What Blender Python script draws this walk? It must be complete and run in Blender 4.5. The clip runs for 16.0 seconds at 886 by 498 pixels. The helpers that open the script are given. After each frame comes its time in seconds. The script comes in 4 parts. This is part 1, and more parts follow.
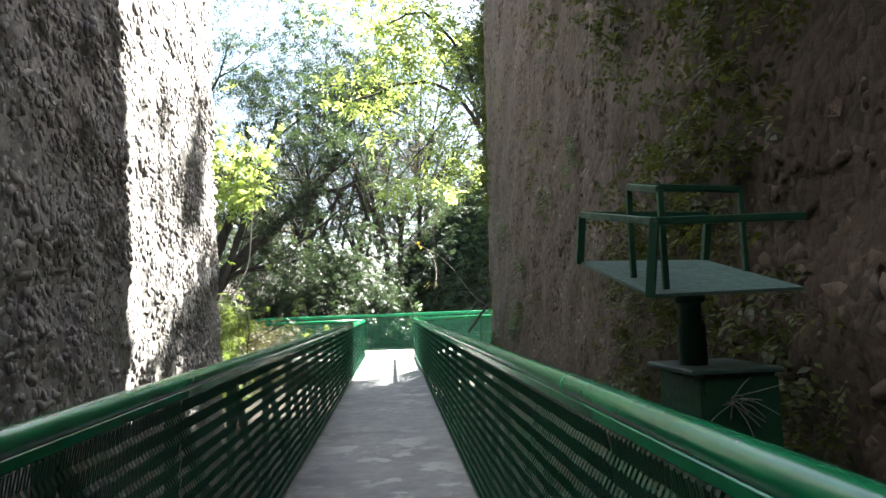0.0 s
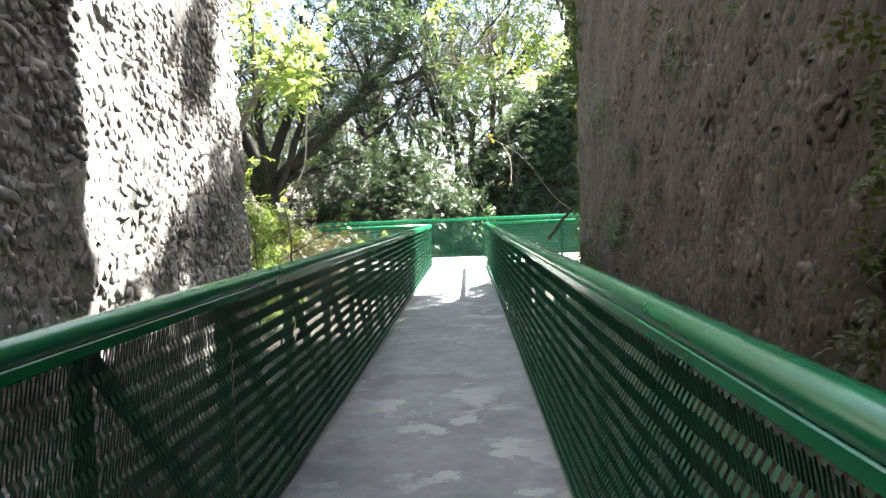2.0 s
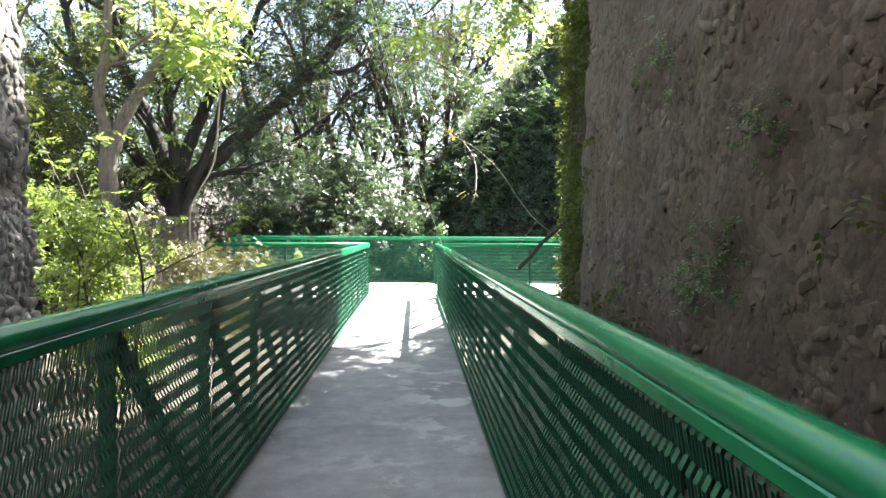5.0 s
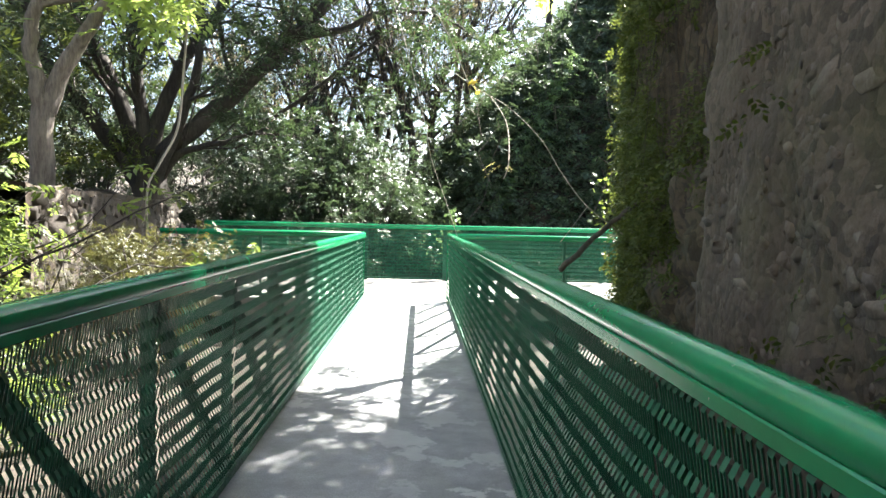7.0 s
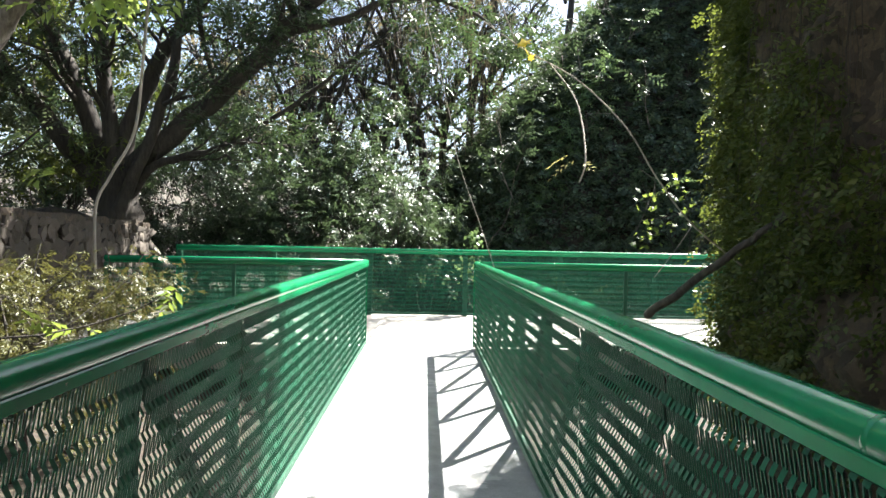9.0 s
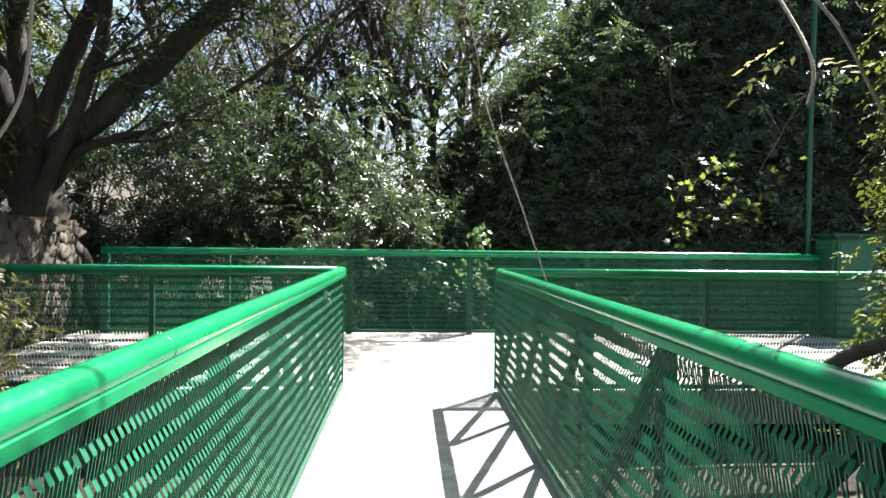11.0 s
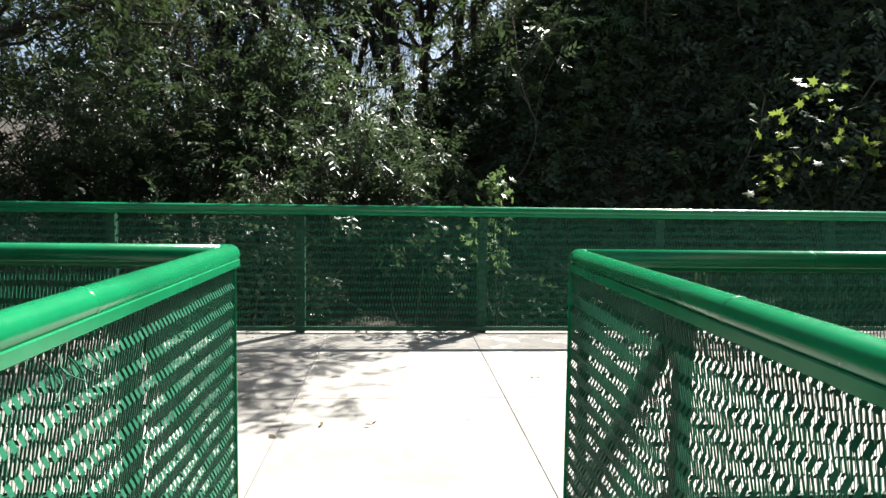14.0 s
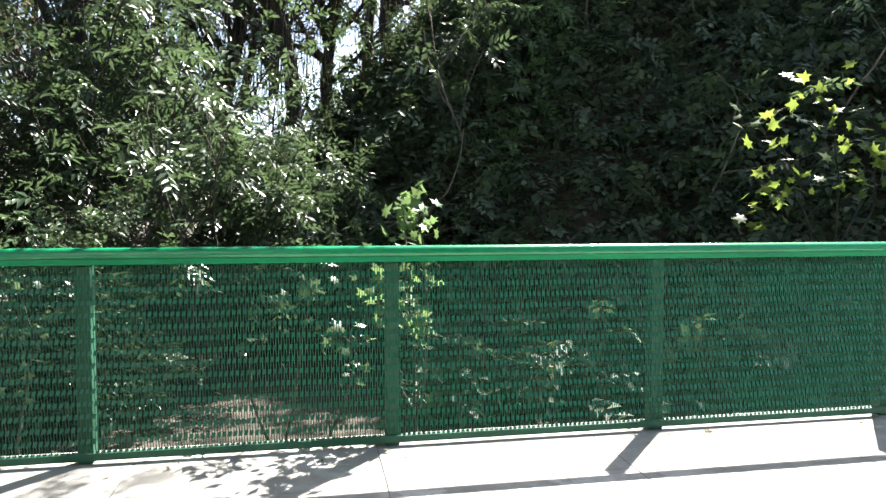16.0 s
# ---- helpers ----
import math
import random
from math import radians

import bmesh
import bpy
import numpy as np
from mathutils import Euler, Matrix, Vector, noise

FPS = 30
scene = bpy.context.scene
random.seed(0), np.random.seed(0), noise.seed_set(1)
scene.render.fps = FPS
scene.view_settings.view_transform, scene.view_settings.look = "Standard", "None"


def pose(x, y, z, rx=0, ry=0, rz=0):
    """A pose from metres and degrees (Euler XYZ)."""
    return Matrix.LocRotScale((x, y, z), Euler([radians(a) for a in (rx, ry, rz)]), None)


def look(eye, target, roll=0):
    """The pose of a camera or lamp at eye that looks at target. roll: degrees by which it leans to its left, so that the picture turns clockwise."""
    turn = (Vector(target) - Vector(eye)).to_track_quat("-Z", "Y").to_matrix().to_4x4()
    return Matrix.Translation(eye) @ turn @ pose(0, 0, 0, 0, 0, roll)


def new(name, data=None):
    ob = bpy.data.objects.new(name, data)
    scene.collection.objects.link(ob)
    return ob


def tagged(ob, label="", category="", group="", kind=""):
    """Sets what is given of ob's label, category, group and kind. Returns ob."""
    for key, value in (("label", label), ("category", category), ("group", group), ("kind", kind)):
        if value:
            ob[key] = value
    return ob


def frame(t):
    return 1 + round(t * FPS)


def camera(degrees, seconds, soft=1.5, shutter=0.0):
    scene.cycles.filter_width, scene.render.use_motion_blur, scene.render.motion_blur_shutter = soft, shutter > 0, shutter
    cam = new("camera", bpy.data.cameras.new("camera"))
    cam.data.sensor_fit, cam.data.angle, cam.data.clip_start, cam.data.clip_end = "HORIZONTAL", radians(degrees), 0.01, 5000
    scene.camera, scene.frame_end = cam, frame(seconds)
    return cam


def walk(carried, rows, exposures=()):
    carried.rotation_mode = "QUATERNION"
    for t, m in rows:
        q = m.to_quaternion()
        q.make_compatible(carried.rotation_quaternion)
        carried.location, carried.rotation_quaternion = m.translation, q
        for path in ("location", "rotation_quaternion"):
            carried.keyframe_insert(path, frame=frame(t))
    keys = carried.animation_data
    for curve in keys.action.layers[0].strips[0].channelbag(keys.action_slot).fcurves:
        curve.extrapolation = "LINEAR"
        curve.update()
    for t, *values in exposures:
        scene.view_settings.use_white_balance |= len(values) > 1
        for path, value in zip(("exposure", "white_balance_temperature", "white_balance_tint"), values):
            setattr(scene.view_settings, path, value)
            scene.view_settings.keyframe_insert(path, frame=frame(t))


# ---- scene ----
cam = camera(66.2, 16.0)
PATH = [
    (0, (0.146, -0.118, 1.273), (0.296, 1.869, 1.447), -2.2),
    (0.5, (0.17, 0.357, 1.248), (0.28, 2.354, 1.288), -2.8),
    (1, (0.17, 0.845, 1.252), (0.27, 2.843, 1.235), -3.3),
    (1.5, (0.205, 1.349, 1.26), (0.209, 3.346, 1.151), -2.4),
    (2, (0.248, 1.902, 1.267), (0.172, 3.898, 1.168), -2.3),
    (2.5, (0.26, 2.426, 1.276), (0.006, 4.41, 1.263), -1.6),
    (3, (0.249, 2.948, 1.263), (0.167, 4.946, 1.219), -1.1),
    (3.5, (0.249, 3.502, 1.265), (0.288, 5.501, 1.308), -0.9),
    (4, (0.249, 4.04, 1.285), (0.405, 6.033, 1.344), -0.3),
    (4.5, (0.224, 4.572, 1.262), (0.364, 6.567, 1.262), -0.0),
    (5, (0.221, 5.169, 1.266), (0.307, 7.167, 1.218), 0.3),
    (5.2, (0.171, 5.317, 1.255), (0.274, 7.314, 1.196), -0.3),
    (7.3, (0.196, 8.128, 1.251), (0.272, 10.125, 1.17), 1.5),
    (7.5, (0.152, 8.321, 1.257), (0.269, 10.317, 1.189), 1.1),
    (8, (0.103, 8.972, 1.297), (0.223, 10.968, 1.23), 1.0),
    (8.5, (0.066, 9.582, 1.274), (0.19, 11.577, 1.222), 0.7),
    (9, (0.05, 10.194, 1.279), (0.101, 12.194, 1.261), 1.1),
    (9.2, (0.047, 10.375, 1.256), (0.109, 12.374, 1.27), 1.7),
    (11.3, (-0.114, 12.912, 1.282), (0.011, 14.908, 1.247), 0.0),
    (11.5, (-0.072, 13.069, 1.263), (0.102, 15.061, 1.218), 0.2),
    (12, (-0.058, 13.605, 1.261), (0.115, 15.596, 1.201), 0.6),
    (12.5, (-0.09, 14.194, 1.258), (0.156, 16.178, 1.202), 1.2),
    (13, (-0.056, 14.718, 1.271), (0.185, 16.701, 1.184), 1.3),
    (13.5, (-0.061, 15.283, 1.255), (0.169, 17.264, 1.098), 0.60),
    (14, (-0.022, 15.84, 1.257), (0.108, 17.83, 1.103), 0.75),
    (14.5, (0.02, 16.417, 1.257), (0.146, 18.405, 1.076), 0.40),
    (15, (0.117, 17.016, 1.268), (0.236, 19.009, 1.162), 0.00),
    (15.5, (0.195, 17.567, 1.269), (0.5, 19.542, 1.189), -0.17),
    (16, (0.321, 18.122, 1.294), (0.687, 20.086, 1.22), -0.10),
]
walk(cam, [(t, look(eye, target, roll)) for t, eye, target, roll in PATH], [(0.0, 3.5), (0.7, 3.65), (1.5, 3.8), (3.0, 3.6), (5.0, 3.75), (7.3, 3.35), (8.0, 3.1), (9.0, 2.9), (11.5, 2.5), (12.5, 2.3), (13.5, 1.95), (14.5, 1.6), (15.0, 1.9), (15.5, 2.5), (16.0, 2.85)])

# ---------------------------------------------------------------- light
SUN = Vector((0.538, 0.632, 1.0)).normalized()
world = bpy.data.worlds.new("world")
scene.world = world
world.use_nodes = True
wn = world.node_tree.nodes
sky = wn.new("ShaderNodeTexSky")
sky.sky_type, sky.sun_disc = "NISHITA", False
sky.sun_elevation, sky.sun_rotation = math.asin(SUN.z), math.atan2(SUN.x, SUN.y)
sky.dust_density = 2.0
wn["Background"].inputs["Strength"].default_value = 0.05
world.node_tree.links.new(sky.outputs[0], wn["Background"].inputs["Color"])
sun_lamp = bpy.data.lights.new("sun", "SUN")
sun_lamp.energy, sun_lamp.angle, sun_lamp.color = 5.0, radians(0.53), (1.0, 0.965, 0.90)
new("sun", sun_lamp).matrix_world = look(SUN * 60, (0, 0, 0))

# ---------------------------------------------------------------- materials


def shader(name):
    m = bpy.data.materials.new(name)
    m.use_nodes = True
    nt = m.node_tree
    return m, nt, nt.nodes["Principled BSDF"]


def coords(nt, scale=(1, 1, 1)):
    c = nt.nodes.new("ShaderNodeTexCoord")
    mp = nt.nodes.new("ShaderNodeMapping")
    mp.inputs["Scale"].default_value = scale
    nt.links.new(c.outputs["Object"], mp.inputs["Vector"])
    return mp.outputs[0]


def noise_tex(nt, vec, scale, detail=6, rough=0.6):
    n = nt.nodes.new("ShaderNodeTexNoise")
    n.inputs["Scale"].default_value, n.inputs["Detail"].default_value = scale, detail
    n.inputs["Roughness"].default_value = rough
    nt.links.new(vec, n.inputs["Vector"])
    return n.outputs["Fac"]


def ramp(nt, fac, stops):
    r = nt.nodes.new("ShaderNodeValToRGB")
    e = r.color_ramp.elements
    while len(e) < len(stops):
        e.new(0.5)
    for k, (p, c) in enumerate(stops):
        e[k].position, e[k].color = p, (*c, 1)
    nt.links.new(fac, r.inputs[0])
    return r.outputs[0]


def mixed(nt, fac, a, b, mode="MIX"):
    x = nt.nodes.new("ShaderNodeMix")
    x.data_type, x.blend_type = "RGBA", mode
    for sock, v in ((x.inputs["Factor"], fac), (x.inputs["A"], a), (x.inputs["B"], b)):
        if isinstance(v, (int, float)):
            sock.default_value = v
        elif isinstance(v, tuple):
            sock.default_value = (*v, 1)
        else:
            nt.links.new(v, sock)
    return x.outputs["Result"]


def bumped(nt, bsdf, height, strength=0.5, distance=0.01):
    b = nt.nodes.new("ShaderNodeBump")
    b.inputs["Strength"].default_value, b.inputs["Distance"].default_value = strength, distance
    nt.links.new(height, b.inputs["Height"])
    nt.links.new(b.outputs[0], bsdf.inputs["Normal"])


def concrete(name, lo, hi, stain, worn=None):
    m, nt, b = shader(name)
    v = coords(nt)
    big = noise_tex(nt, v, 1.3, 5, 0.65)
    mid = noise_tex(nt, v, 7.0, 8, 0.7)
    fine = noise_tex(nt, v, 120.0, 3, 0.6)
    col = ramp(nt, mid, [(0.32, lo), (0.68, hi)])
    col = mixed(nt, ramp(nt, big, [(0.46, (0, 0, 0)), (0.64, (0.6, 0.6, 0.6))]), col, stain)
    col = mixed(nt, ramp(nt, fine, [(0.35, (0.5, 0.5, 0.5)), (0.6, (0, 0, 0))]), col, stain)
    if worn:
        peel = noise_tex(nt, coords(nt), 2.1, 9, 0.62)
        where = noise_tex(nt, coords(nt, (1, 0.5, 1)), 0.55, 2, 0.5)
        mask = mixed(nt, 1.0, ramp(nt, peel, [(0.535, (0, 0, 0)), (0.56, (1, 1, 1))]), ramp(nt, where, [(0.44, (0, 0, 0)), (0.58, (0.75, 0.75, 0.75))]), "MULTIPLY")
        col = mixed(nt, mask, col, worn)
    nt.links.new(col, b.inputs["Base Color"])
    b.inputs["Roughness"].default_value = 0.85
    bumped(nt, b, fine, 0.25, 0.004)
    return m


def paint(name, base, chip, rough=0.2):
    m, nt, b = shader(name)
    v = coords(nt)
    big = noise_tex(nt, v, 3.0, 6, 0.7)
    fine = noise_tex(nt, v, 45.0, 5, 0.7)
    dark = tuple(c * 0.72 for c in base)
    col = mixed(nt, ramp(nt, big, [(0.35, (0, 0, 0)), (0.7, (1, 1, 1))]), dark, base)
    col = mixed(nt, ramp(nt, fine, [(0.70, (0, 0, 0)), (0.74, (0.8, 0.8, 0.8))]), col, chip)
    nt.links.new(col, b.inputs["Base Color"])
    r = ramp(nt, fine, [(0.3, (rough * 0.8,) * 3), (0.75, (rough * 1.7,) * 3)])
    nt.links.new(r, b.inputs["Roughness"])
    bumped(nt, b, big, 0.06, 0.006)
    return m


def stone_mat(name, tones, moss, moss_amount, mortar=False, streak=None, relief=0.42):
    m, nt, b = shader(name)
    v = coords(nt)
    fine = noise_tex(nt, v, 22.0, 8, 0.75)
    big = noise_tex(nt, v, 0.8, 6, 0.7)
    grit = noise_tex(nt, v, 90.0, 4, 0.7)
    vor = nt.nodes.new("ShaderNodeTexVoronoi")
    vor.inputs["Scale"].default_value = 17.0 if mortar else 40.0
    warp = nt.nodes.new("ShaderNodeVectorMath")
    warp.operation = "MULTIPLY_ADD"
    nz = nt.nodes.new("ShaderNodeTexNoise")
    nz.inputs["Scale"].default_value = 9.0
    nt.links.new(v, nz.inputs["Vector"])
    nt.links.new(nz.outputs["Color"], warp.inputs[0])
    warp.inputs[1].default_value = (0.09, 0.09, 0.09)
    nt.links.new(v, warp.inputs[2])
    nt.links.new(warp.outputs[0], vor.inputs["Vector"])
    if mortar:
        cell = nt.nodes.new("ShaderNodeSeparateColor")
        nt.links.new(vor.outputs["Color"], cell.inputs[0])
        col = ramp(nt, cell.outputs[0], [(0.1, tones[0]), (0.55, tones[1]), (0.95, tuple(c * 1.15 for c in tones[1]))])
        col = mixed(nt, ramp(nt, fine, [(0.35, (0.7, 0.7, 0.7)), (0.65, (0, 0, 0))]), col, tones[0])
    else:
        g = nt.nodes.new("ShaderNodeNewGeometry")
        o = nt.nodes.new("ShaderNodeObjectInfo")
        add = nt.nodes.new("ShaderNodeMath")
        add.operation = "ADD"
        nt.links.new(g.outputs["Random Per Island"], add.inputs[0])
        nt.links.new(o.outputs["Random"], add.inputs[1])
        fr = nt.nodes.new("ShaderNodeMath")
        fr.operation = "FRACT"
        nt.links.new(add.outputs[0], fr.inputs[0])
        step = 1.0 / (len(tones) - 1)
        col = ramp(nt, fr.outputs[0], [(k * step, t) for k, t in enumerate(tones)])
        dark = mixed(nt, 1.0, col, (0.55, 0.52, 0.5), "MULTIPLY")
        col = mixed(nt, ramp(nt, fine, [(0.35, (0.8, 0.8, 0.8)), (0.65, (0, 0, 0))]), col, dark)
    col = mixed(nt, ramp(nt, big, [(0.55, (0, 0, 0)), (0.55 + 0.2, (moss_amount,) * 3)]), col, moss)
    if streak:
        run = noise_tex(nt, coords(nt, (1, 1, 0.22)), 1.7, 7, 0.65)
        col = mixed(nt, ramp(nt, run, [(0.44, (0, 0, 0)), (0.62, (0.85, 0.85, 0.85))]), col, streak)
    nt.links.new(col, b.inputs["Base Color"])
    b.inputs["Roughness"].default_value = 0.92
    inv = ramp(nt, vor.outputs["Distance"], [(0.15, (1, 1, 1)), (0.75, (0, 0, 0))])
    bumped(nt, b, mixed(nt, 0.62, inv, mixed(nt, 0.35, fine, grit)), relief, 0.025 if mortar else 0.014)
    return m


def leaf_mat(name, tones, through_tone, amount=0.45, rough=0.4):
    m, nt, b = shader(name)
    g = nt.nodes.new("ShaderNodeNewGeometry")
    step = 1.0 / (len(tones) - 1)
    col = ramp(nt, g.outputs["Random Per Island"], [(k * step, t) for k, t in enumerate(tones)])
    vein = noise_tex(nt, coords(nt), 30.0, 3, 0.6)
    col = mixed(nt, ramp(nt, vein, [(0.4, (0.35, 0.35, 0.35)), (0.65, (0, 0, 0))]), col, tuple(c * 0.6 for c in tones[0]))
    nt.links.new(col, b.inputs["Base Color"])
    b.inputs["Roughness"].default_value = rough
    b.inputs["Specular IOR Level"].default_value = 0.32
    t = nt.nodes.new("ShaderNodeBsdfTranslucent")
    nt.links.new(mixed(nt, 0.5, col, through_tone), t.inputs["Color"])
    mx = nt.nodes.new("ShaderNodeMixShader")
    mx.inputs[0].default_value = amount
    nt.links.new(b.outputs[0], mx.inputs[1])
    nt.links.new(t.outputs[0], mx.inputs[2])
    nt.links.new(mx.outputs[0], nt.nodes["Material Output"].inputs["Surface"])
    return m


def bark_mat(name, lo, hi):
    m, nt, b = shader(name)
    v = coords(nt, (9, 9, 1.6))
    f = noise_tex(nt, v, 2.4, 8, 0.7)
    big = noise_tex(nt, coords(nt), 0.9, 4, 0.6)
    col = ramp(nt, f, [(0.35, lo), (0.68, hi)])
    col = mixed(nt, ramp(nt, big, [(0.5, (0, 0, 0)), (0.75, (0.6, 0.6, 0.6))]), col, tuple(c * 1.4 for c in hi))
    nt.links.new(col, b.inputs["Base Color"])
    b.inputs["Roughness"].default_value = 0.9
    bumped(nt, b, f, 0.9, 0.03)
    return m


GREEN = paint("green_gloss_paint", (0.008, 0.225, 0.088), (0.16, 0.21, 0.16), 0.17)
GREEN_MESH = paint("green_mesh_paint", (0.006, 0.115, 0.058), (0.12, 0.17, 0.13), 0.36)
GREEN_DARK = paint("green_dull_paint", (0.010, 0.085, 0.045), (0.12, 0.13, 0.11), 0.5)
TRAY_TOP = paint("weathered_green_sheet", (0.06, 0.13, 0.11), (0.2, 0.2, 0.18), 0.55)
DECK = concrete("deck_concrete", (0.225, 0.23, 0.23), (0.36, 0.37, 0.375), (0.155, 0.16, 0.163), (0.46, 0.46, 0.45))
SLAB = concrete("platform_concrete", (0.25, 0.235, 0.215), (0.40, 0.385, 0.36), (0.20, 0.185, 0.165), (0.50, 0.485, 0.46))
KERB = concrete("kerb_concrete", (0.22, 0.21, 0.20), (0.34, 0.33, 0.31), (0.17, 0.16, 0.15))
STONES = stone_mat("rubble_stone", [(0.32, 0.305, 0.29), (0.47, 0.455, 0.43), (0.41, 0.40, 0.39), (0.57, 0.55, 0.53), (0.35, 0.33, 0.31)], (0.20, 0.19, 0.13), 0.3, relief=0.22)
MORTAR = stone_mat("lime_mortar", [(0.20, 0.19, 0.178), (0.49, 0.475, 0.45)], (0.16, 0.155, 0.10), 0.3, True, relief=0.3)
# Right pier's base tones are far darker and browner than the left's, plus moss.
STONES_BROWN = stone_mat("dark_brown_mossy_rubble", [(0.066, 0.054, 0.042), (0.108, 0.090, 0.070), (0.088, 0.077, 0.064), (0.16, 0.138, 0.108), (0.074, 0.060, 0.045)], (0.080, 0.082, 0.030), 0.6, False, (0.070, 0.050, 0.036))
MORTAR_BROWN = stone_mat("dark_brown_mossy_mortar", [(0.038, 0.030, 0.022), (0.108, 0.087, 0.064)], (0.075, 0.078, 0.030), 0.6, True, (0.055, 0.040, 0.030), relief=0.75)
RUINROCK = stone_mat("earthy_ruin_rock", [(0.020, 0.014, 0.009), (0.078, 0.055, 0.035)], (0.036, 0.036, 0.010), 0.8, True, relief=0.6)
BANKSTONE = stone_mat("bank_wall_stone", [(0.060, 0.049, 0.039), (0.105, 0.087, 0.070), (0.080, 0.069, 0.058)], (0.045, 0.048, 0.020), 0.6)
SOIL = stone_mat("leaf_litter_soil", [(0.016, 0.012, 0.008), (0.050, 0.040, 0.026)], (0.022, 0.034, 0.012), 0.8, True)
BARK = bark_mat("dark_bark", (0.016, 0.013, 0.010), (0.060, 0.050, 0.041))
BARK_PALE = bark_mat("pale_bark", (0.07, 0.058, 0.048), (0.20, 0.17, 0.145))
TWIG = bark_mat("dry_twig", (0.22, 0.19, 0.16), (0.42, 0.37, 0.32))
LEAF = leaf_mat("glossy_green_leaf", [(0.024, 0.046, 0.026), (0.040, 0.072, 0.036), (0.046, 0.074, 0.046), (0.085, 0.125, 0.062)], (0.17, 0.25, 0.10), 0.24, 0.36)
# Tones taken below the shrub leaf's so the tree crowns render darker.
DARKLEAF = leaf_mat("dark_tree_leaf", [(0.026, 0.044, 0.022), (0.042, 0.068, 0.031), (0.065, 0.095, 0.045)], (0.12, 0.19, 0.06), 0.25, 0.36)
LIME = leaf_mat("lime_leaf", [(0.11, 0.19, 0.065), (0.16, 0.25, 0.085), (0.24, 0.29, 0.11)], (0.62, 0.72, 0.16), 0.66, 0.42)
BUSH = leaf_mat("yellow_green_bush_leaf", [(0.045, 0.085, 0.022), (0.085, 0.140, 0.034), (0.150, 0.190, 0.050)], (0.36, 0.46, 0.08), 0.42, 0.45)
FRESH = leaf_mat("fresh_green_leaf", [(0.07, 0.13, 0.05), (0.10, 0.17, 0.07), (0.14, 0.20, 0.09)], (0.25, 0.36, 0.12), 0.35, 0.35)
IVY = leaf_mat("ivy_leaf", [(0.024, 0.042, 0.010), (0.045, 0.070, 0.015), (0.085, 0.100, 0.024)], (0.22, 0.26, 0.045), 0.34, 0.5)
DRY = leaf_mat("dry_leaf", [(0.13, 0.10, 0.06), (0.20, 0.16, 0.09), (0.11, 0.12, 0.06)], (0.30, 0.26, 0.14), 0.4, 0.7)
HILLLEAF = leaf_mat("hill_leaf", [(0.036, 0.053, 0.034), (0.064, 0.096, 0.056), (0.108, 0.148, 0.082)], (0.10, 0.15, 0.05), 0.25, 0.65)
FARLEAF = leaf_mat("far_leaf", [(0.045, 0.062, 0.034), (0.070, 0.092, 0.046), (0.105, 0.112, 0.062)], (0.17, 0.22, 0.11), 0.36, 0.5)
YELLOW = leaf_mat("yellow_leaf", [(0.42, 0.33, 0.03), (0.55, 0.42, 0.05)], (0.75, 0.60, 0.06), 0.5, 0.5)
YELLOW_DULL = leaf_mat("dull_yellow_leaf", [(0.30, 0.28, 0.10), (0.40, 0.36, 0.15)], (0.5, 0.45, 0.15), 0.4, 0.6)
OLIVE = leaf_mat("olive_leaf", [(0.040, 0.048, 0.013), (0.068, 0.074, 0.020), (0.105, 0.096, 0.028)], (0.16, 0.15, 0.04), 0.26, 0.45)
WIRE = paint("grey_wire", (0.30, 0.31, 0.31), (0.4, 0.4, 0.4), 0.5)

# ---------------------------------------------------------------- builders


def empty(name, at=(0, 0, 0), **tags):
    ob = new(name)
    ob.matrix_basis = pose(*at)
    return tagged(ob, **tags)


def put(name, data, material, parent=None, label="", m=None):
    """Links mesh data as one object, in world metres unless m moves it."""
    if material and not data.materials:
        data.materials.append(material)
    ob = new(name, data)
    if parent is not None:
        ob.parent = parent
        base = parent
        inv = Matrix.Identity(4)
        while base is not None:
            inv = inv @ base.matrix_basis.inverted()
            base = base.parent
        ob.matrix_parent_inverse = inv
    if m is not None:
        ob.matrix_basis = m
    return tagged(ob, label=label)


def part(name, bm, material, parent, label="", smooth=False):
    me = bpy.data.meshes.new(name)
    bm.to_mesh(me)
    bm.free()
    if smooth:
        me.polygons.foreach_set("use_smooth", [True] * len(me.polygons))
    return put(name, me, material, parent, label)


def quick(name, verts, faces, smooth=False):
    """A mesh from arrays: verts (n, 3), faces (m, k) with one k."""
    verts, faces = np.asarray(verts, np.float32), np.asarray(faces, np.int32)
    me = bpy.data.meshes.new(name)
    k = faces.shape[1]
    me.vertices.add(len(verts))
    me.vertices.foreach_set("co", verts.ravel())
    me.loops.add(faces.size)
    me.loops.foreach_set("vertex_index", faces.ravel())
    me.polygons.add(len(faces))
    me.polygons.foreach_set("loop_start", np.arange(0, faces.size, k, dtype=np.int32))
    if smooth:
        me.polygons.foreach_set("use_smooth", np.ones(len(faces), bool))
    me.update(calc_edges=True)
    me.validate()
    return me


def box(lo, hi, bevel=0.0, seg=2):
    bm = bmesh.new()
    bmesh.ops.create_cube(bm, size=1.0)
    c = [(a + b) / 2 for a, b in zip(lo, hi)]
    s = [b - a for a, b in zip(lo, hi)]
    for v in bm.verts:
        v.co = Vector([c[k] + v.co[k] * s[k] for k in range(3)])
    if bevel:
        bmesh.ops.bevel(bm, geom=bm.edges[:], offset=bevel, segments=seg, affect="EDGES")
    return bm


